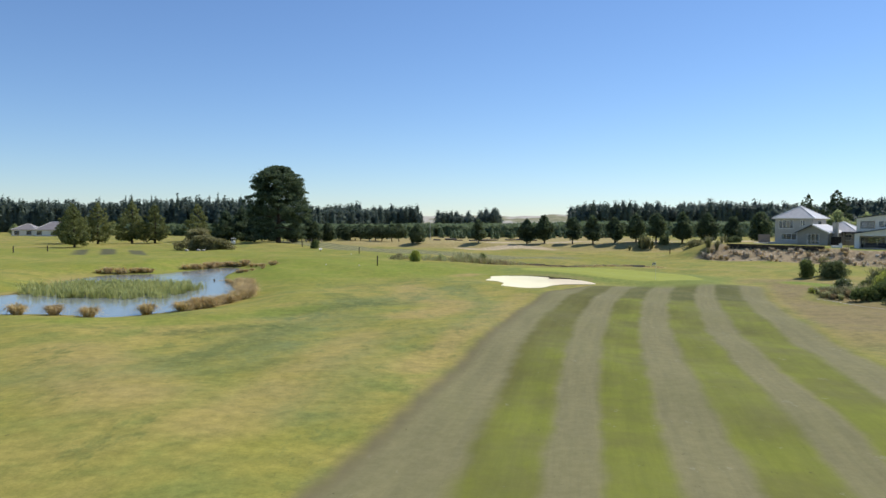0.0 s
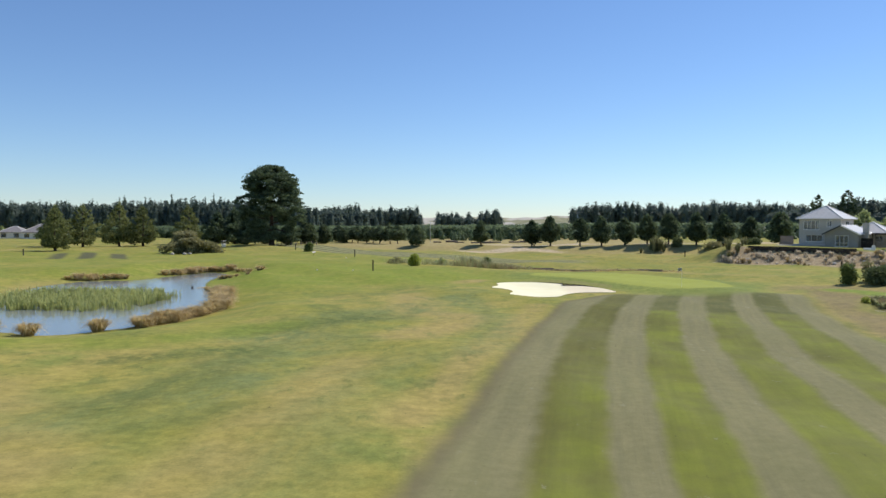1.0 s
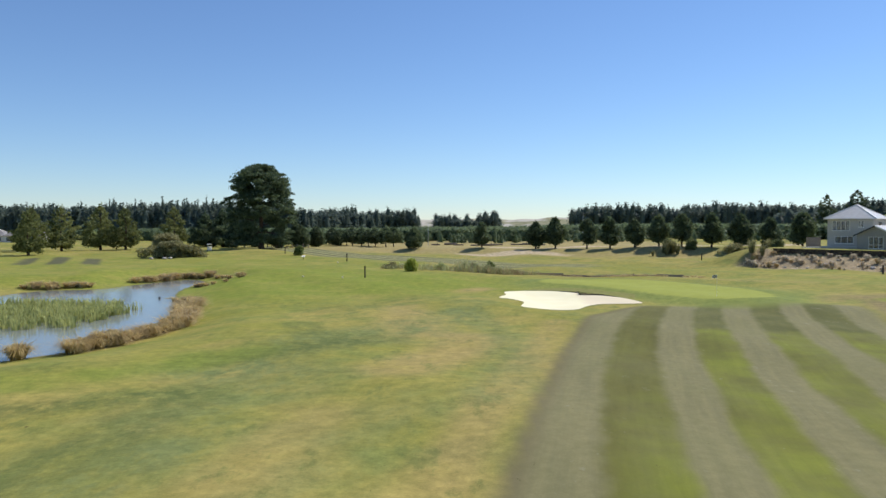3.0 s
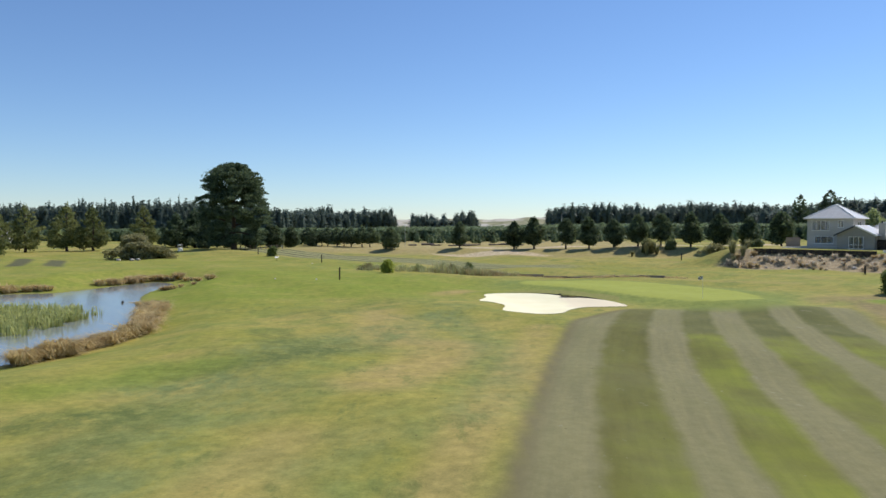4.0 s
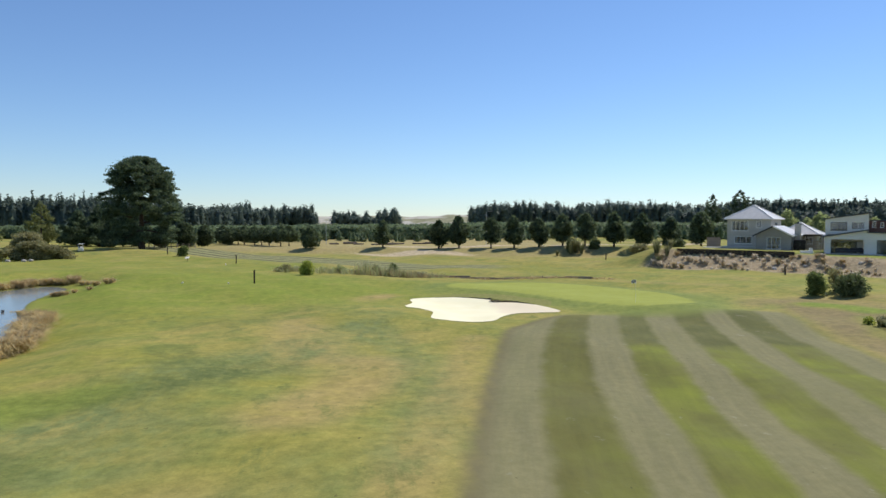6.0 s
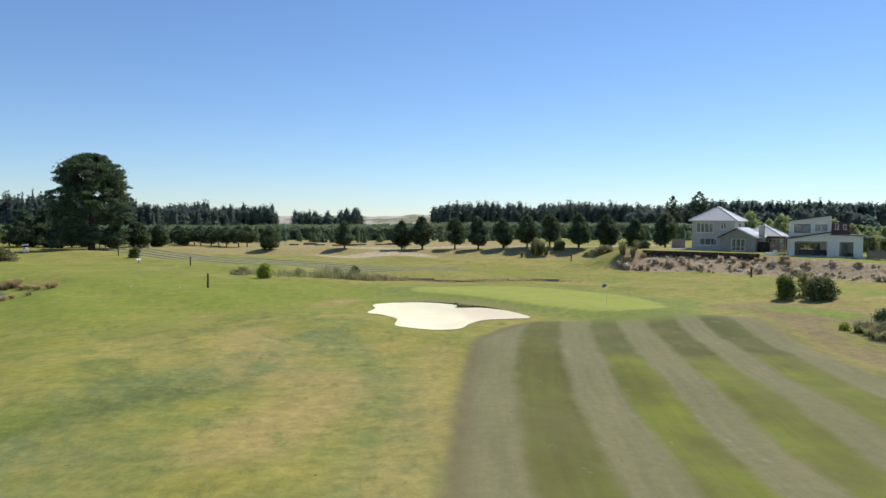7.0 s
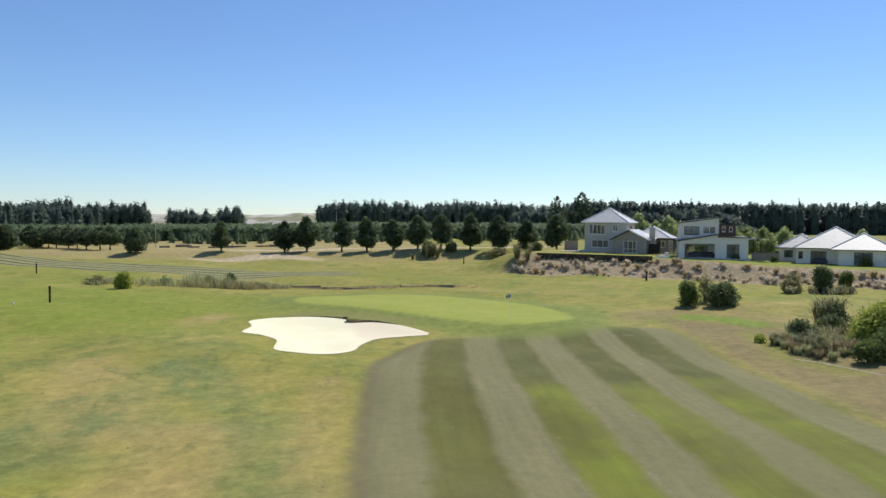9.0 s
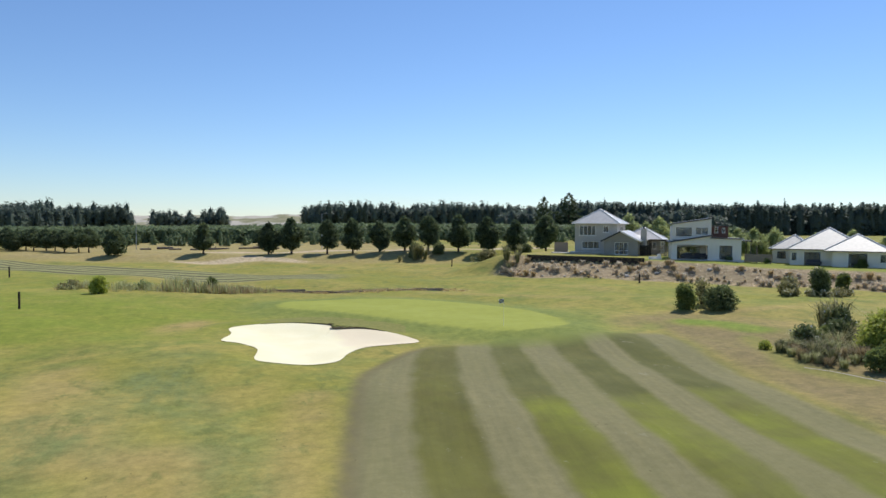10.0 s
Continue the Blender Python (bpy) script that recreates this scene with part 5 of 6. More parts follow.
def add_hip(parent, x0, x1, y0, y1, z, rise, material, over=0.5, gutter="trim_white"):
    v, f, r0, r1 = hip_roof(x0, x1, y0, y1, z, rise, over)
    roof = part("roof", mesh_of("roof", v, f, material), parent)
    bm = bmesh.new()
    a, b, c, d = x0 - over, x1 + over, y0 - over, y1 + over
    for p, q in (((a, c), (b, c)), ((b, c), (b, d)), ((b, d), (a, d)), ((a, d), (a, c))):
        rod((*p, z - 0.06), (*q, z - 0.06), 0.075, 0.075, 6, bm)
    part("gutter", (bm, gutter), roof)
    bm = bmesh.new()
    for p, q in (((a, c), r0), ((b, c), r1 if x1 - x0 >= y1 - y0 else r0), ((b, d), r1), ((a, d), r0 if x1 - x0 >= y1 - y0 else r1), (r0, r1)):
        rod((*p, z + 0.02) if p is not r0 else (*r0, z + rise), (*q, z + rise + 0.03), 0.09, 0.09, 6, bm)
    part("ridge_cap", (bm, "trim_white"), roof)
    return roof


def box_walls(parent, x0, x1, y0, y1, z, material, front=(), right=(), left=(), base=0.0, frames="trim_white"):
    """Four walls; the windows are (x0, x1, z0, z1, panes) along each wall seen from outside."""
    t = 0.16
    w, l = x1 - x0, y1 - y0
    for wins, width, m in ((front, w, pose(x0, y0, base)), (right, l - 2 * t - 0.006, pose(x1, y0 + t + 0.003, base, 0, 0, 90)), ((), w, pose(x1, y1, base, 0, 0, 180)), (left, l - 2 * t - 0.006, pose(x0, y1 - t - 0.003, base, 0, 0, -90))):
        wall = part("wall", (wall_mesh(width, z - base, t, [v[:4] for v in wins]), material), parent, m=m)
        for v in wins:
            window(wall, *v[:5], colour=frames)
    part("floor", (box(x0 + t, x1 - t, y0 + t, y1 - t, base - 0.05, base + 0.05), "inside"), parent)


def first_house():
    m = Matrix.Translation((65.94, 145.87, 3.58)) @ Matrix.Rotation(radians(-44), 4, "Z")
    h = thing("house", "two-storey grey weatherboard house with pale hipped roofs", "house", m)
    part("foundation", (box(-0.1, 7.45, -0.1, 8.0, -0.7, -0.004), "paving"), h)
    box_walls(h, 0, 7.35, 0, 7.9, 5.2, "weatherboard", front=[(0.75, 3.65, 3.2, 4.95, 4), (4.95, 5.85, 3.75, 4.95, 2), (1.25, 4.3, 0.9, 2.2, 3)], right=[(3, 5, 3.4, 4.8, 2)], left=[(2, 4, 3.4, 4.8, 2)])
    part("upper_floor", (box(0.17, 7.18, 0.17, 7.73, 2.55, 2.75), "inside"), h)
    add_hip(h, 0, 7.35, 0, 7.9, 5.36, 2.5, "roof_pale", 0.5)
    # gabled wing that stands forward and runs back beside the main block
    x0, x1, y0, y1, eave, apex = 5.87, 11.47, -3.9, 4.6, 2.57, 4.0
    mid, join, side = (x0 + x1) / 2, -0.004, 7.354
    fall = (apex - eave) / ((x1 - x0) / 2)

    def slope(x):
        return apex - abs(x + x0 - mid) * fall - 0.02

    part("foundation", (box(x0 - 0.1, x1 + 0.1, y0 - 0.1, -0.11, -0.7, -0.004), "paving"), h)
    wall = part("gable_wall", (wall_mesh(x1 - x0, eave + 0.001, 0.16, [(1.75, 4.0, 0.15, 2.2)], lambda x: slope(x)), "gable_board"), h, "darker grey gable wall", pose(x0, y0, 0))
    window(wall, 1.75, 4.0, 0.15, 2.2, 3, rail=0.8)
    part("wall", (wall_mesh(y1 - y0 - 0.17, eave, 0.16, []), "gable_board"), h, m=pose(x1, y0 + 0.163, 0, 0, 0, 90))
    part("wall", (wall_mesh(join - y0 - 0.17, eave, 0.16, []), "gable_board"), h, m=pose(x0, join - 0.003, 0, 0, 0, -90))
    part("floor", (box(x0 + 0.17, x1 - 0.17, y0 + 0.17, join - 0.01, -0.05, 0.05), "inside"), h)
    o = 0.45

    def slab(name, xa, xb, ya, yb, lift, thick, material):
        za, zb = apex - abs(xa - mid) * fall + lift, apex - abs(xb - mid) * fall + lift
        v = [(xa, ya, za), (xb, ya, zb), (xb, yb, zb), (xa, yb, za), (xa, ya, za + thick), (xb, ya, zb + thick), (xb, yb, zb + thick), (xa, yb, za + thick)]
        return part(name, mesh_of(name, v, [(0, 1, 2, 3), (7, 6, 5, 4), (0, 4, 5, 1), (1, 5, 6, 2), (2, 6, 7, 3), (3, 7, 4, 0)], material), h)

    slab("roof", mid, x1 + o, y0 - o, y1, 0, 0.14, "roof_pale")
    slab("roof", mid, side, y0 - o, y1, 0, 0.14, "roof_pale")
    slab("roof", side - 0.004, x0 - o, y0 - o, join, 0, 0.14, "roof_pale")
    slab("bargeboard", mid, x1 + o, y0 - o - 0.035, y0 - o - 0.004, -0.12, 0.26, "trim_white")
    slab("bargeboard", mid, x0 - o, y0 - o - 0.035, y0 - o - 0.004, -0.12, 0.26, "trim_dark")
    # single-storey part behind the wing, chimney
    box_walls(h, 7.36, 13.9, 4.62, 11.5, 2.6, "gable_board", front=[(4.6, 5.9, 0.9, 2.1, 2)], right=[(2, 4, 0.9, 2.1, 2)])
    add_hip(h, 7.36, 13.9, 4.62, 11.5, 2.6, 2.1, "roof_pale", 0.45)
    bm = box(11.5, 12.4, -1.5, -0.8, -0.6, 4.35, 0.02)
    box(11.43, 12.47, -1.57, -0.73, 4.35, 4.5, 0.02, bm)
    ch = part("chimney", (bm, "weatherboard"), h, "grey plastered chimney")
    part("flue", (rod((11.95, -1.15, 4.48), (11.95, -1.15, 4.85), 0.14, 0.14, 10), "trim_dark"), ch)
    # terrace step before the main wall
    part("step", (box(-0.4, 5.7, -2.2, -0.12, -0.6, 0.42, 0.02), "weatherboard"), h, "low grey terrace step")
    return m


H1 = first_house()


def terrace():
    """Black board retaining wall, plank by plank, with posts and a capping."""
    t = thing("retaining_wall", "low black-stained board retaining wall below the house", "wall", kind="")
    s0, s1 = -0.75, 18.6
    for k in range(6):
        s = s0
        while s < s1 - 0.01:
            e = min(s + 2.9, s1)
            p = part("plank", (box(0.004, e - s - 0.004, -0.03, 0.03, k * 0.2 + 0.005, k * 0.2 + 0.195), "wall_boards"), t)
            p.matrix_basis = Matrix.Translation((55.4 + 0.62 * s + 0.78 * -0.35, 141.4 - 0.78 * s + 0.62 * -0.35, 2.5)) @ Matrix.Rotation(math.atan2(-0.78, 0.62), 4, "Z")
            s = e
    for i in range(8):
        s = min(s0 + i * 2.9, s1 - 0.1)
        x, y = 55.4 + 0.62 * s - 0.78 * 0.44, 141.4 - 0.78 * s - 0.62 * 0.44
        part("post", (box(-0.06, 0.06, -0.06, 0.06, 2.2, 3.72), "wall_boards"), t, m=Matrix.Translation((x, y, 0)) @ Matrix.Rotation(math.atan2(-0.78, 0.62), 4, "Z"))


terrace()


def plank_fence(name, label, start, turn, count, height, z, material="fence_wood"):
    t = thing(name, label, "fence", Matrix.Translation((*start, z)) @ Matrix.Rotation(radians(turn), 4, "Z"))
    me = None
    for i in range(count):
        if me is None:
            p = part("plank", (box(0.005, 0.145, 0, 0.025, 0.05, height), material), t)
            me = p.data
        else:
            p = part("plank", me, t)
        p.matrix_basis = pose(i * 0.15, 0, 0)
    for k in (0.4, height - 0.4):
        part("rail", (box(0, count * 0.15, 0.025, 0.075, k, k + 0.09), material), t)
    for i in range(0, count + 1, 8):
        part("post", (box(i * 0.15 - 0.05, i * 0.15 + 0.05, 0.075, 0.17, -0.3, height - 0.1), material), t)


c = H1 @ Vector((-4.2, 2.0, 0))
plank_fence("plank_fence", "brown vertical plank screen beside the grey house", (c.x, c.y), -44, 16, 1.9, gz(c.x, c.y) - 0.05)
c = H1 @ Vector((11.6, -2.6, 0))
plank_fence("plank_fence", "dark stained plank gate beside the gabled wing", (c.x, c.y), -44, 12, 1.75, gz(c.x, c.y) - 0.05, "wall_boards")


def rail_screen():
    """Open screen of flat horizontal rails between the houses."""
    c = H1 @ Vector((13.5, -2.4, 0))
    t = thing("rail_screen", "weathered open rail screen between two houses", "fence", Matrix.Translation((c.x, c.y, gz(c.x, c.y))) @ Matrix.Rotation(radians(-44), 4, "Z"))
    for i in range(5):
        part("post", (box(i * 1.1 - 0.05, i * 1.1 + 0.05, 0.03, 0.12, -0.3, 1.75), "fence_wood"), t)
    for k in range(6):
        part("rail", (box(-0.05, 4.45, -0.012, 0.026, 0.12 + k * 0.28, 0.27 + k * 0.28), "fence_wood"), t)


rail_screen()


def pergola():
    c = H1 @ Vector((12.6, 0.6, 0))
    z = gz(c.x, c.y)
    t = thing("pergola", "dark stained timber pergola beside the house", "pergola", Matrix.Translation((c.x, c.y, z)) @ Matrix.Rotation(radians(-44), 4, "Z"))
    for x in (0, 2.6):
        for y in (0, 1.9):
            part("post", (box(x - 0.06, x + 0.06, y - 0.06, y + 0.06, -0.2, 2.4), "post"), t)
    for y in (0, 1.9):
        part("beam", (box(-0.25, 2.85, y - 0.04, y + 0.04, 2.4, 2.55), "post"), t)
    for i in range(9):
        part("rafter", (box(i * 0.32 - 0.02, i * 0.32 + 0.02, -0.3, 2.2, 2.553, 2.66), "post"), t)


pergola()
c = H1 @ Vector((-3.9, -1.4, 0))
pav = new("pavement", mesh_of("pavement", [(0, 0, 0), (3.2, 0, 0), (3.2, 2.4, 0), (0, 2.4, 0), (0, 0, -0.3), (3.2, 0, -0.3), (3.2, 2.4, -0.3), (0, 2.4, -0.3)],
                              [(0, 1, 2, 3), (7, 6, 5, 4), (0, 4, 5, 1), (1, 5, 6, 2), (2, 6, 7, 3), (3, 7, 4, 0)], "paving"))
pav.matrix_basis = Matrix.Translation((c.x, c.y, gz(c.x, c.y) + 0.12)) @ Matrix.Rotation(radians(-44), 4, "Z")
tagged(pav, "pale paved patio beside the grey house", "paving", kind="structure")


def mono_roof(parent, x0, x1, y0, y1, za, zb, material="roof_dark", over=0.45, thick=0.2):
    k = (zb - za) / (x1 - x0)
    a, b = x0 - over, x1 + over
    la, lb = za - k * over, zb + k * over
    v = [(a, y0 - over, la), (b, y0 - over, lb), (b, y1 + over, lb), (a, y1 + over, la), (a, y0 - over, la + thick), (b, y0 - over, lb + thick), (b, y1 + over, lb + thick), (a, y1 + over, la + thick)]
    return part("roof", mesh_of("roof", v, [(3, 2, 1, 0), (4, 5, 6, 7), (0, 1, 5, 4), (1, 2, 6, 5), (2, 3, 7, 6), (3, 0, 4, 7)], material), parent)


def second_house():
    m = Matrix.Translation((72.82, 128.29, 3.38)) @ Matrix.Rotation(radians(-33.4), 4, "Z") @ Matrix.Scale(0.81, 4)
    h = thing("house", "modern white house with dark sloping sheet roofs", "house", m)
    part("foundation", (box(-0.6, 13.0, -0.8, 9.2, -0.8, -0.004), "paving"), h)

    def low(x):
        return 3.25 + x * 0.175

    def high(x):
        return 6.45 + x * 0.15

    # covered patio: open front in a wide portal
    wall = part("wall", (wall_mesh(7.0, 3.3, 0.22, [(1.0, 6.6, 0.0, 2.75)], low), "plaster"), h)
    part("wall", (wall_mesh(7.9, 3.1, 0.22, []), "plaster"), h, m=pose(0, 8.2, 0, 0, 0, -90))
    back = part("wall", (wall_mesh(6.5, 3.2, 0.16, [(0.8, 5.4, 0.05, 2.3)]), "plaster"), h, m=pose(0.23, 3.8, 0))
    window(back, 0.8, 5.4, 0.05, 2.3, 4, "trim_dark")
    part("floor", (box(0.23, 6.9, 0.23, 8.0, -0.05, 0.05), "inside"), h)
    mono_roof(h, 0, 6.9, 0, 8.2, low(0) + 0.01, low(6.9) + 0.01)
    # right-hand block
    box_walls(h, 7.01, 12.6, 0.15, 8.2, 4.0, "plaster", front=[(1.7, 4.0, 0.15, 2.7, 2)], right=[(2, 3.4, 0.9, 2.1, 1)], frames="trim_dark")
    mono_roof(h, 7.62, 12.6, 0.15, 8.2, 4.08, 3.92, over=0.35)
    mono_roof(h, 13.05, 14.6, 1.2, 6.5, 3.55, 3.5, over=0.1)
    for y in (1.4, 6.3):
        part("post", (box(14.4, 14.55, y - 0.08, y + 0.08, -0.5, 3.5), "trim_dark"), h)
    # upper block, set back
    wall = part("wall", (wall_mesh(7.2, 3.0, 0.2, [(0.75, 3.6, 0.75, 2.35), (4.3, 6.6, 0.95, 2.4)], lambda x: high(x) - 3.5), "plaster"), h, m=pose(0.2, 1.6, 3.5 + 0.25))
    # pale panels behind both upper windows stand in for sky mirrored in the glass
    window(wall, 0.75, 3.6, 0.75, 2.35, 2, "trim_dark", blind=0.9)
    window(wall, 4.3, 6.6, 0.95, 2.4, 2, "trim_white", blind=0.98)
    part("wall", (wall_mesh(5.5, 2.95, 0.2, []), "plaster"), h, m=pose(0.2, 7.3, 3.5, 0, 0, -90))
    part("wall", (wall_mesh(5.5, 3.6, 0.2, []), "plaster"), h, m=pose(7.4, 1.8, 3.9, 0, 0, 90))
    part("wall", (wall_mesh(7.2, 2.9, 0.2, []), "plaster"), h, m=pose(7.4, 7.5, 3.5, 0, 0, 180))
    part("upper_floor", (box(0.4, 7.2, 1.8, 7.3, 3.55, 3.7), "inside"), h)
    mono_roof(h, 0.2, 7.4, 1.6, 7.5, high(0) + 0.28, high(7.2) + 0.28, over=0.3)
    # cedar-clad block behind
    box_walls(h, 7.63, 10.6, 2.6, 7.4, 6.35, "timber_red", front=[(0.45, 1.1, 0.9, 2.1, 1), (1.8, 2.4, 0.9, 1.9, 1)], base=4.2)
    mono_roof(h, 7.63, 10.6, 2.6, 7.4, 6.36, 6.36, over=0.05)
    return m


H2 = second_house()


def third_house():
    m = Matrix.Translation((86.7, 118.6, 2.82)) @ Matrix.Rotation(radians(-50), 4, "Z") @ Matrix.Scale(0.88, 4)
    h = thing("house", "low white plastered house with broad grey hipped roofs", "house", m)
    part("foundation", (box(-3.6, 15.0, -3.0, 14.4, -0.8, -0.004), "paving"), h)
    box_walls(h, 0, 6.4, 0, 14, 2.75, "plaster", front=[(2.2, 4.6, 0.05, 2.25, 3), (0.3, 1.0, 0.9, 2.1, 1)], left=[(3, 4.5, 0.9, 2.1, 2)], frames="trim_dark")
    add_hip(h, 0, 11.4, 0, 14, 2.76, 3.6, "roof_grey", 0.55, "trim_dark")
    box_walls(h, 6.41, 14.4, -2.6, 9.4, 2.65, "plaster", front=[(2.3, 4.9, 0.05, 2.25, 2), (6.7, 7.4, 1.0, 2.1, 1)], right=[(2, 4, 0.9, 2.1, 2)], frames="trim_dark")
    add_hip(h, 5.6, 14.4, -2.6, 9.4, 2.66, 2.7, "roof_grey", 0.55, "trim_dark")
    box_walls(h, -3.2, -0.01, 5.0, 13.5, 2.6, "plaster", front=[(0.8, 2.2, 0.9, 2.1, 2)], left=[(2, 4, 0.9, 2.1, 2)], frames="trim_dark")
    add_hip(h, -3.2, 3.4, 5.0, 13.5, 2.6, 2.4, "roof_grey", 0.55, "trim_dark")
    return m


H3 = third_house()


def left_house(x, y, turn, w, d, eave, rise, label, wall, roof):
    z = gz(x, y)
    h = thing("house", label, "house", Matrix.Translation((x, y, z)) @ Matrix.Rotation(radians(turn), 4, "Z"))
    part("foundation", (box(-0.1, w + 0.1, -0.1, d + 0.1, -0.6, -0.004), "paving"), h)
    box_walls(h, 0, w, 0, d, eave, wall, front=[(1.0, 3.0, 0.5, 2.1, 2), (w - 4, w - 2, 0.5, 2.1, 2)], frames="trim_dark")
    add_hip(h, 0, w, 0, d, eave + 0.01, rise, roof, 0.5, "trim_dark")


left_house(-187, 300, 12, 15, 11, 2.6, 3.6, "low house with grey tiled hipped roof beyond the course", "plaster", "roof_tan")
left_house(-199, 303, 12, 10, 9, 2.6, 2.6, "low pale house with a tiled hipped roof", "plaster", "roof_tan")
left_house(-214, 290, 12, 12, 9, 5.0, 1.8, "white two-storey house at the edge of the course", "plaster", "roof_pale")


# ---- small things of the course ----
def marker_post(x, y, height=1.5, half=0.09, label="dark square timber marker post on the grass"):
    t = thing("marker_post", label, "post", Matrix.Translation((x, y, gz(x, y))), "marker posts")
    part("shaft", (box(-half, half, -half, half, -0.25, height, 0.015), "post"), t)
    part("cap", (box(-half - 0.012, half + 0.012, -half - 0.012, half + 0.012, height + 0.001, height + 0.05, 0.01), "post"), t)


for x, y, hgt in ((-13.4, 113.4, 1.6), (-22.6, 154.5, 1.5), (59.8, 118.2, 1.2), (48.9, 162, 1.3), (-97.8, 148, 1.3), (-93.5, 153.6, 1.3)):
    marker_post(x, y, hgt)
marker_post(-35.2, 97.4, 0.95, 0.1, "dark timber stake standing at the pond's edge")
marker_post(-43.0, 187, 1.5)


def tee_sign():
    x, y = -33.2, 163.4
    t = thing("tee_sign", "small white sign board on a short post by the tee", "sign", Matrix.Translation((x, y, gz(x, y))))
    part("post", (box(-0.04, 0.04, 0.03, 0.1, -0.2, 0.9), "post"), t)
    part("board", (box(-0.36, 0.36, -0.015, 0.015, -0.45, 0.45, 0.006), "trim_white"), t, "plain white board", pose(0, -0.02, 0.72, -72))


tee_sign()


def tee_markers():
    for x, y in ((-22.0, 113.4), (-16.2, 111.6), (-24.1, 152.7)):
        bm = bmesh.new()
        bmesh.ops.create_uvsphere(bm, u_segments=12, v_segments=8, radius=0.11)
        mk = bpy.data.meshes.new("tee_marker")
        bm.to_mesh(mk)
        bm.free()
        mk.materials.append(M["trim_white"])
        ob = tagged(new("tee_marker", mk), "small round white tee marker on the grass", "tee marker", "tee markers")
        ob.location = (x, y, gz(x, y) + 0.08)


tee_markers()


def flagstick():
    x, y = 26.4, 90.0
    t = thing("flagstick", "thin white flagstick with a black and white chequered flag", "flag", Matrix.Translation((x, y, gz(x, y) + 0.01)))
    part("pole", (rod((0, 0, -0.1), (0, 0, 2.2), 0.014, 0.010, 8), "trim_white"), t)
    part("cup", (rod((0, 0, -0.12), (0, 0, 0.005), 0.054, 0.054, 14), "trim_white"), t)
    n, w, hgt = 3, 0.46, 0.34
    for tone, keep in (("trim_white", 0), ("black_cloth", 1)):
        v, f = [], []
        for i in range(n * 2):
            for k in range(n):
                if ((i // 2) + k) % 2 != keep:
                    continue
                b = len(v)
                for a, c in ((i, k), (i + 1, k), (i + 1, k + 1), (i, k + 1)):
                    px = -0.012 - w * a / (n * 2)
                    v.append((px, 0.05 * math.sin(a * 0.9), 2.18 - hgt * c / n - 0.05 * (a / (n * 2)) ** 2))
                f.append((b, b + 1, b + 2, b + 3))
        ob = part("flag", mesh_of("flag", v, f, tone), t, "white squares" if keep == 0 else "black squares")
        sol = ob.modifiers.new("cloth", "SOLIDIFY")
        sol.thickness = 0.004


flagstick()


def rake(x, y, turn):
    z = -0.42
    t = thing("bunker_rake", "wooden bunker rake lying on the sand", "rake", Matrix.Translation((x, y, z)) @ Matrix.Rotation(radians(turn), 4, "Z"), "bunker rakes")
    part("handle", (rod((0, 0, 0.06), (1.7, 0, 0.06), 0.022, 0.018, 8), "fence_wood"), t)
    part("head", (box(-0.04, 0.04, -0.3, 0.3, 0.02, 0.08, 0.01), "trim_dark"), t)
    for i in range(9):
        part("tooth", (rod((0, -0.26 + i * 0.065, 0.03), (0.0, -0.26 + i * 0.065, -0.05), 0.008, 0.005, 5), "trim_dark"), t)


rake(11.8, 93.6, 25)
rake(14.4, 86.9, 10)


def golf_cart():
    x, y = -65.9, 199.2
    c = thing("golf_cart", "white-roofed golf cart parked under the trees", "golf cart", Matrix.Translation((x, y, gz(x, y))) @ Matrix.Rotation(radians(-70), 4, "Z"))
    body = part("body", (box(-1.15, 1.15, -0.6, 0.6, 0.3, 0.62, 0.06), "trim_white"), c)
    part("cowl", (box(0.62, 1.2, -0.55, 0.55, 0.625, 1.0, 0.1), "trim_white"), c)
    part("rear_deck", (box(-1.2, -0.62, -0.58, 0.58, 0.625, 0.95, 0.06), "trim_white"), c)
    part("seat", (box(-0.6, 0.1, -0.52, 0.52, 0.625, 0.88, 0.06), "trim_white"), c)
    part("backrest", (box(-0.6, -0.46, -0.52, 0.52, 0.9, 1.3, 0.05), "trim_white"), c)
    part("roof", (box(-1.05, 0.95, -0.62, 0.62, 1.82, 1.92, 0.04), "trim_white"), c, "flat white roof")
    for px in (-0.85, 0.8):
        for py in (-0.52, 0.52):
            part("roof_post", (rod((px, py, 0.9), (px * 0.92, py, 1.83), 0.022, 0.022, 6), "steel"), c)
            w = part("wheel", (rod((px, py - 0.09, 0.23), (px, py + 0.09, 0.23), 0.23, 0.23, 18), "rubber"), c)
            part("hub", (rod((px, py - 0.096, 0.23), (px, py + 0.096, 0.23), 0.11, 0.11, 12), "steel"), w)
    part("steering_wheel", (rod((0.42, -0.25, 1.12), (0.47, -0.25, 1.17), 0.17, 0.17, 14), "rubber"), c)


golf_cart()


def street_lamp(x, y, h):
    t = thing("street_lamp", "slim galvanised street lamp behind the trees", "street lamp", Matrix.Translation((x, y, gz(x, y))), "street lamps")
    part("pole", (rod((0, 0, -0.3), (0, 0, h), 0.09, 0.05, 8), "steel"), t)
    part("arm", (rod((0, 0, h - 0.02), (1.1, -0.2, h + 0.18), 0.035, 0.03, 6), "steel"), t)
    part("lamp_head", (box(0.9, 1.5, -0.32, -0.08, h + 0.12, h + 0.22, 0.03), "steel"), t)


street_lamp(33.6, 214, 9.0)
street_lamp(-10.5, 235, 7.0)


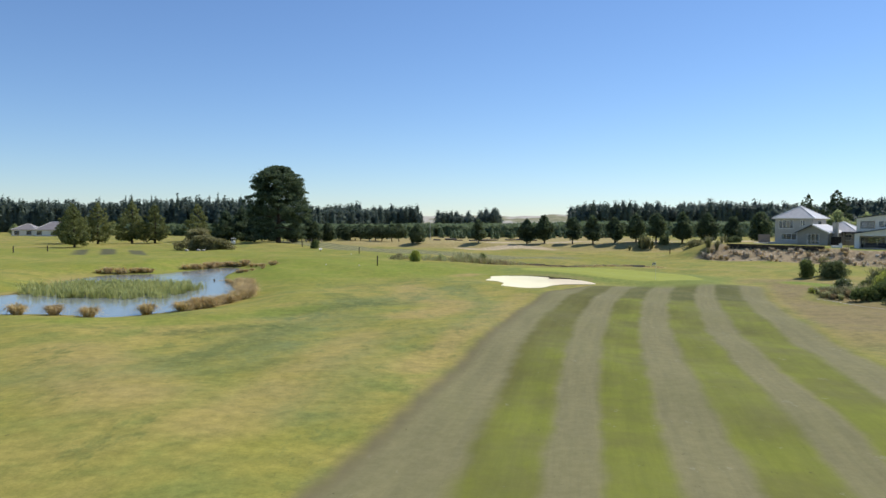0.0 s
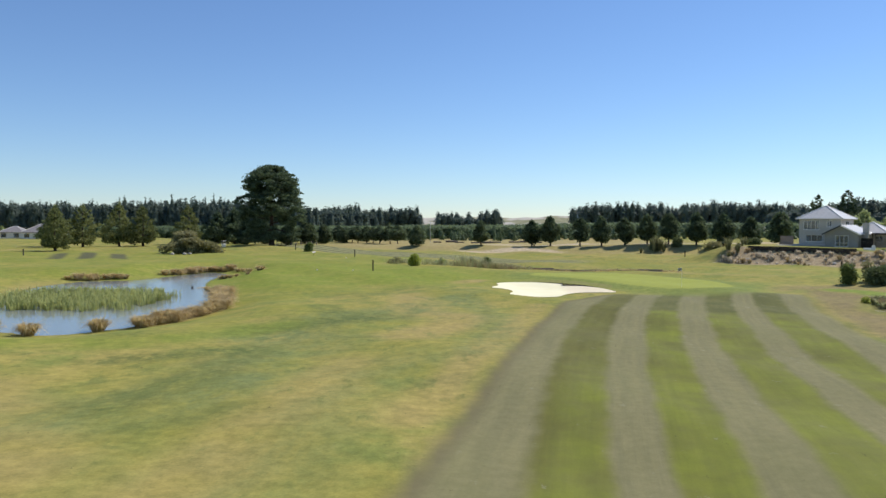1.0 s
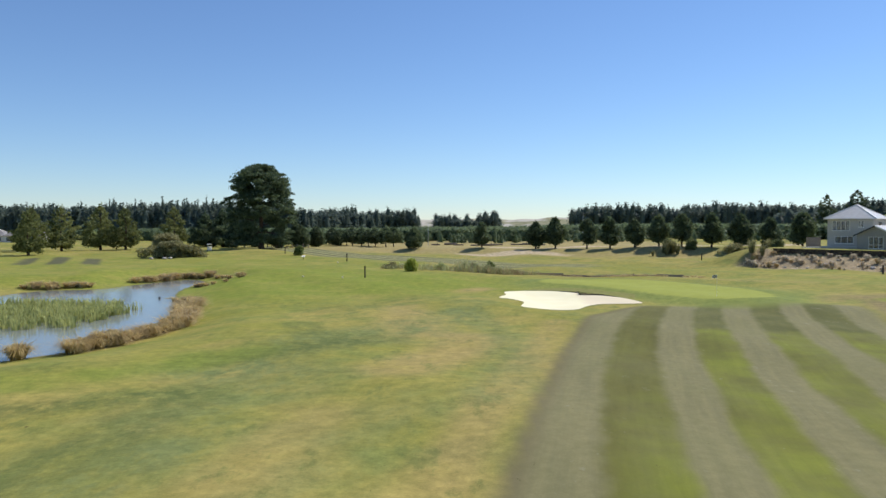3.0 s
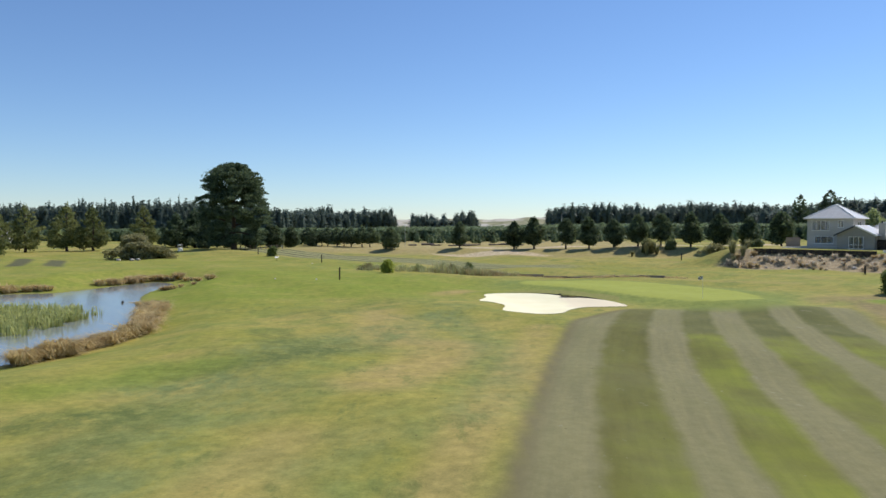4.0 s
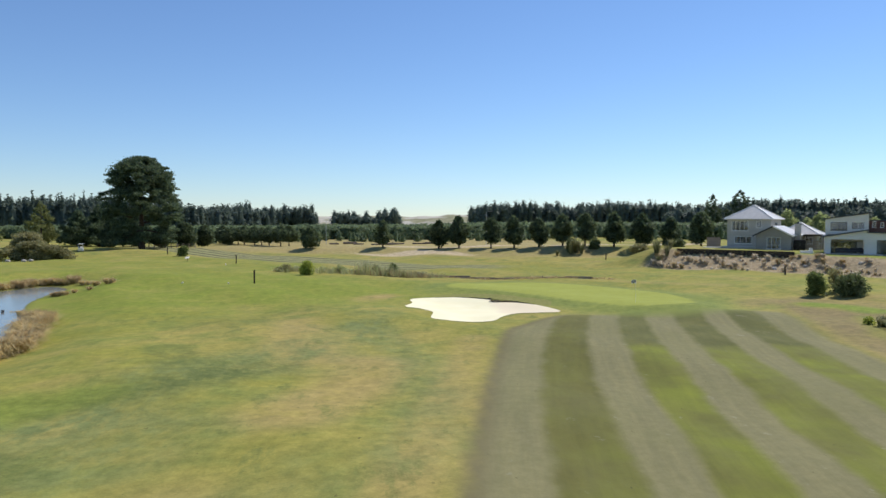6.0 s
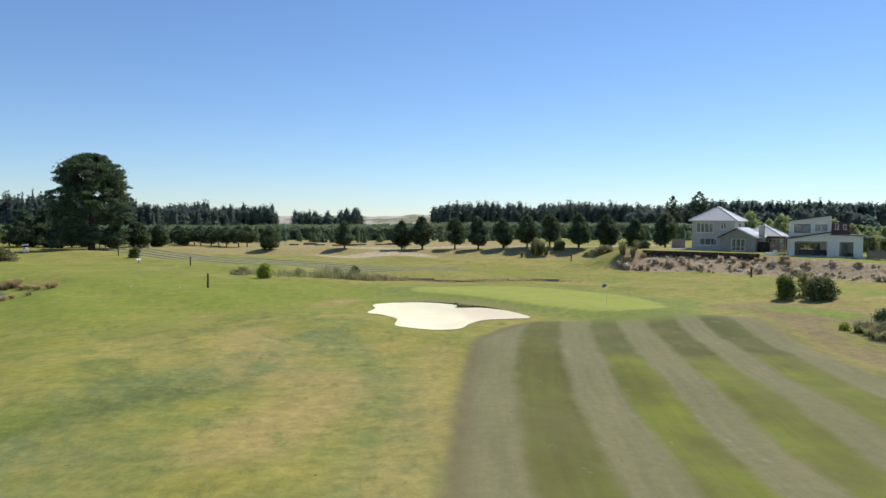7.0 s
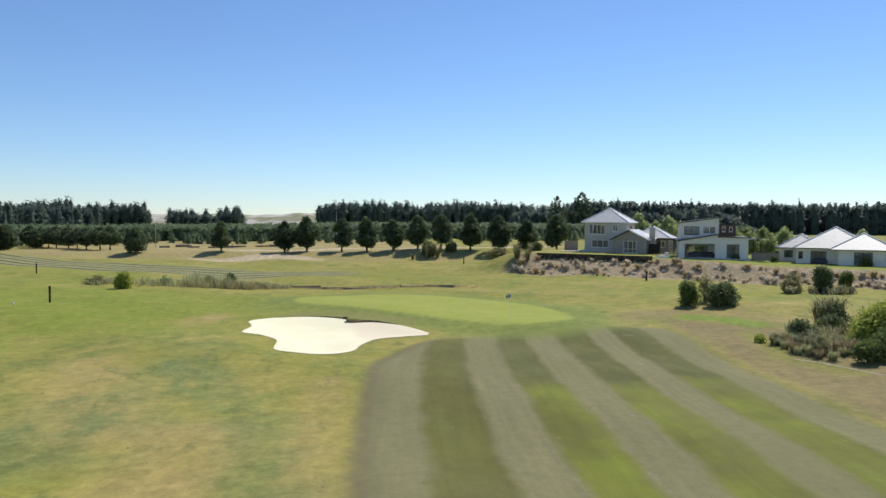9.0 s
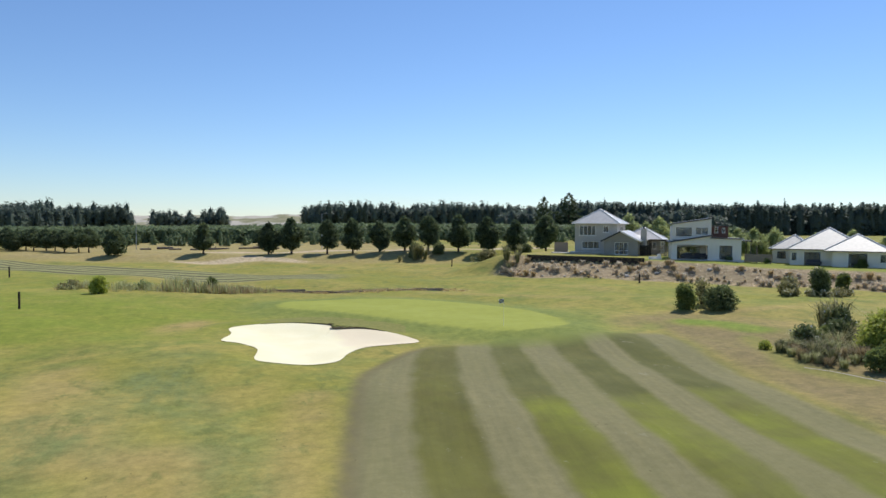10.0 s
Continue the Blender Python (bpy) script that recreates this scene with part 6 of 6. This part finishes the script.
def fallen_log(x, y, turn, length, r):
    """A cut log lying on dry ground, with a stub of a branch."""
    t = thing("log", "weathered cut log lying on dry ground", "log", Matrix.Translation((x, y, gz(x, y) + r * 0.8)) @ Matrix.Rotation(radians(turn), 4, "Z"), "logs on dry ground")
    trunk = part("stem", (rod((-length / 2, 0, 0), (length / 2, 0.1, 0.02), r, r * 0.8, 10), "bark_pale"), t)
    part("stub", (rod((length * 0.2, 0, 0), (length * 0.26, -0.2, r * 1.8), r * 0.35, r * 0.22, 7), "bark_pale"), trunk)


for i in range(9):
    fallen_log(-8.0 + 3.9 * i + 0.8 * math.sin(i * 2.3), 229 + 2.5 * math.sin(i * 1.7) - 0.6 * i, 10 * math.sin(i * 3.1), 2.6 + 1.4 * math.sin(i * 1.3) ** 2, 0.26 + 0.08 * math.sin(i * 2.0))


def white_fence():
    """Low post-and-rail fence under the old pine."""
    t = thing("rail_fence", "low pale post and rail fence under the old pine", "fence")
    pts = [(-59.4 + 2.0 * i, 230.4 - 1.9 * i) for i in range(9)]
    for x, y in pts:
        part("post", (box(-0.09, 0.09, -0.09, 0.09, -0.2, 1.2), "fence_wood"), t, m=Matrix.Translation((x, y, gz(x, y))))
    for (ax, ay), (bx, by) in zip(pts, pts[1:]):
        for k in (0.5, 1.0):
            part("rail", (rod((ax, ay, gz(ax, ay) + k), (bx, by, gz(bx, by) + k), 0.05, 0.05, 6), "fence_wood"), t)


white_fence()


def patio_set(origin, dx, dy, turn):
    """Outdoor sofa on the covered patio."""
    c = origin @ Vector((dx, dy, 0.06))
    t = thing("outdoor_sofa", "dark grey outdoor sofa on the patio", "sofa", Matrix.Translation(c) @ Matrix.Rotation(radians(turn), 4, "Z"), "patio seats")
    part("seat", (box(0, 1.8, 0, 0.8, 0.15, 0.45, 0.05), "fabric"), t)
    part("backrest", (box(0, 1.8, 0.62, 0.8, 0.46, 0.85, 0.05), "fabric"), t)
    for x in (-0.16, 1.81):
        part("armrest", (box(x, x + 0.15, 0, 0.8, 0.15, 0.62, 0.04), "fabric"), t)
    for x in (0.06, 1.7):
        for y in (0.06, 0.7):
            part("leg", (box(x, x + 0.05, y, y + 0.05, 0, 0.149), "trim_dark"), t)


patio_set(H2, 2.0, 1.6, -33)
patio_set(H2, 4.4, 1.8, -33)
patio_set(H3, 2.6, -1.2, -50)
plant(shrub("low clipped green hedge bush by the white house", 240, (3.0, 1.6, 1.4), 14, "shrub", 0.12, 420), 90.2, 109.6, 0)
plant(shrub("small garden bush beside the patio", 241, (2.0, 1.4, 0.9), 10, "shrub_dark", 0.12, 420), 79.5, 123.4, 0)
plant(shrub("small garden bush by the garden path", 242, (1.6, 1.4, 1.0), 10, "shrub", 0.12, 420), 84.5, 121.0, 0)


def dunes():
    """Far sand hills seen through the gap in the woods."""
    n, k = 90, 8
    v, f = [], []
    for i in range(n + 1):
        x = -260 + i * 9.0
        for j in range(k + 1):
            q = j / k
            h = 20.5 + 4.5 * float(ramp(60, 230, x)) + 0.9 * math.sin(x * 0.041) + 0.6 * math.sin(x * 0.13)
            v.append((x, 1180 + 120 * q + 8 * math.sin(x * 0.03), -1 + h * math.sin(q * math.pi / 2) ** 0.8 + 1.5 * noise.noise(Vector((x * 0.03, q * 3, 0)))))
    for i in range(n):
        for j in range(k):
            a = i * (k + 1) + j
            f.append((a, a + k + 1, a + k + 2, a + 1))
    me = mesh_of("backdrop", v, f, "dune", True)
    tagged(new("backdrop", me), "far grassy dunes with bare sand", "dunes", kind="structure")


dunes()


def bed_edging():
    """Low pale edging along the planted bed, one short length after another."""
    t = thing("garden_edging", "low pale concrete edging along the planted bed", "edging")
    pts = [(37.6, 69.9), (38.3, 68.4), (38.6, 66.7), (39.0, 64.7), (39.7, 62.6), (40.8, 60.4)]
    for (ax, ay), (bx, by) in zip(pts, pts[1:]):
        n = math.hypot(bx - ax, by - ay)
        m = Matrix.Translation((ax, ay, gz(ax, ay))) @ Matrix.Rotation(math.atan2(by - ay, bx - ax), 4, "Z") @ Matrix.Rotation(-math.atan2(gz(bx, by) - gz(ax, ay), n), 4, "Y")
        part("board", (box(0.01, n - 0.01, -0.06, 0.06, -0.15, 0.01, 0.01), "rock"), t, m=m)


bed_edging()


def ditch_edging():
    """Old boards and stakes that hold the bank of the ditch behind the green."""
    t = thing("ditch_edging", "old weathered boards and stakes holding a ditch bank", "edging")
    pts = [(9.5, 132.6), (13, 132.3), (16.5, 131.4), (20, 130.3), (23.5, 129.6), (27, 128.2), (30.5, 127.4), (34, 125.6)]
    rng = random.Random(9)
    for i, ((ax, ay), (bx, by)) in enumerate(zip(pts, pts[1:])):
        n = math.hypot(bx - ax, by - ay)
        m = Matrix.Translation((ax, ay, gz(ax, ay))) @ Matrix.Rotation(math.atan2(by - ay, bx - ax), 4, "Z")
        part("board", (box(0.02, n - 0.02, -0.03, 0.03, -0.3, 0.20 + rng.uniform(-0.08, 0.10), 0.008), "fence_wood"), t, m=m @ pose(0, 0, 0, 0, rng.uniform(-1, 1), 0))
        part("board", (box(0.3, n - 0.1, -0.03, 0.03, -0.3, 0.02 + rng.uniform(-0.06, 0.06), 0.008), "bark_pale"), t, m=m @ pose(0, -0.16, -0.06, 0, rng.uniform(-1, 1), 0))
        part("stake", (rod((0, -0.1, -0.4), (rng.uniform(-0.03, 0.03), -0.1, 0.25 + rng.uniform(-0.1, 0.25)), 0.06, 0.05, 7), "bark_pale"), t, m=m)


ditch_edging()


def garden_step():
    """A low white stepped block for an unidentified white object beside the modern house."""
    x, y = 69.3, 127.6
    t = thing("garden_step", "low white plastered block beside the modern house", "step", Matrix.Translation((x, y, gz(x, y))) @ Matrix.Rotation(radians(-25), 4, "Z"))
    part("tread", (box(-0.9, 0.9, -0.5, 0.5, -0.4, 0.2, 0.02), "plaster"), t)
    part("tread", (box(-0.9, 0.9, 0.004, 0.5, 0.203, 0.4, 0.02), "plaster"), t)
    part("planter", (box(0.35, 0.85, 0.02, 0.48, 0.403, 0.8, 0.03), "plaster"), t, "square white top of the block")


garden_step()


def cabbage_tree(x, y, h):
    """A bare pale trunk with a round head of narrow blades."""
    t = thing("cabbage_tree", "slim cabbage tree with a spiky pale green head", "tree", Matrix.Translation((x, y, gz(x, y))))
    bm = bmesh.new()
    rod((0, 0, -0.2), (0.08, 0, h * 0.45), 0.11, 0.09, 8, bm)
    rod((0.08, 0, h * 0.45), (0.02, 0.03, h * 0.75), 0.09, 0.07, 8, bm)
    part("trunk", (bm, "bark_pale"), t)
    rng = np.random.default_rng(61)
    v, f = blades(rng, 260, 0.14, 1.1, 0.035, 1.2, 1.2, 0.3, np.array([[0.02, 0.03, h * 0.72]]))
    part("head", fast_mesh("head", v, f, "willow"), t)


cabbage_tree(84.2, 122.6, 3.6)
c = H2 @ Vector((13.4, 1.0, 0))
plank_fence("plank_fence", "grey weathered plank fence beside the modern house", (c.x, c.y), -38, 26, 1.3, gz(c.x, c.y) - 0.05)
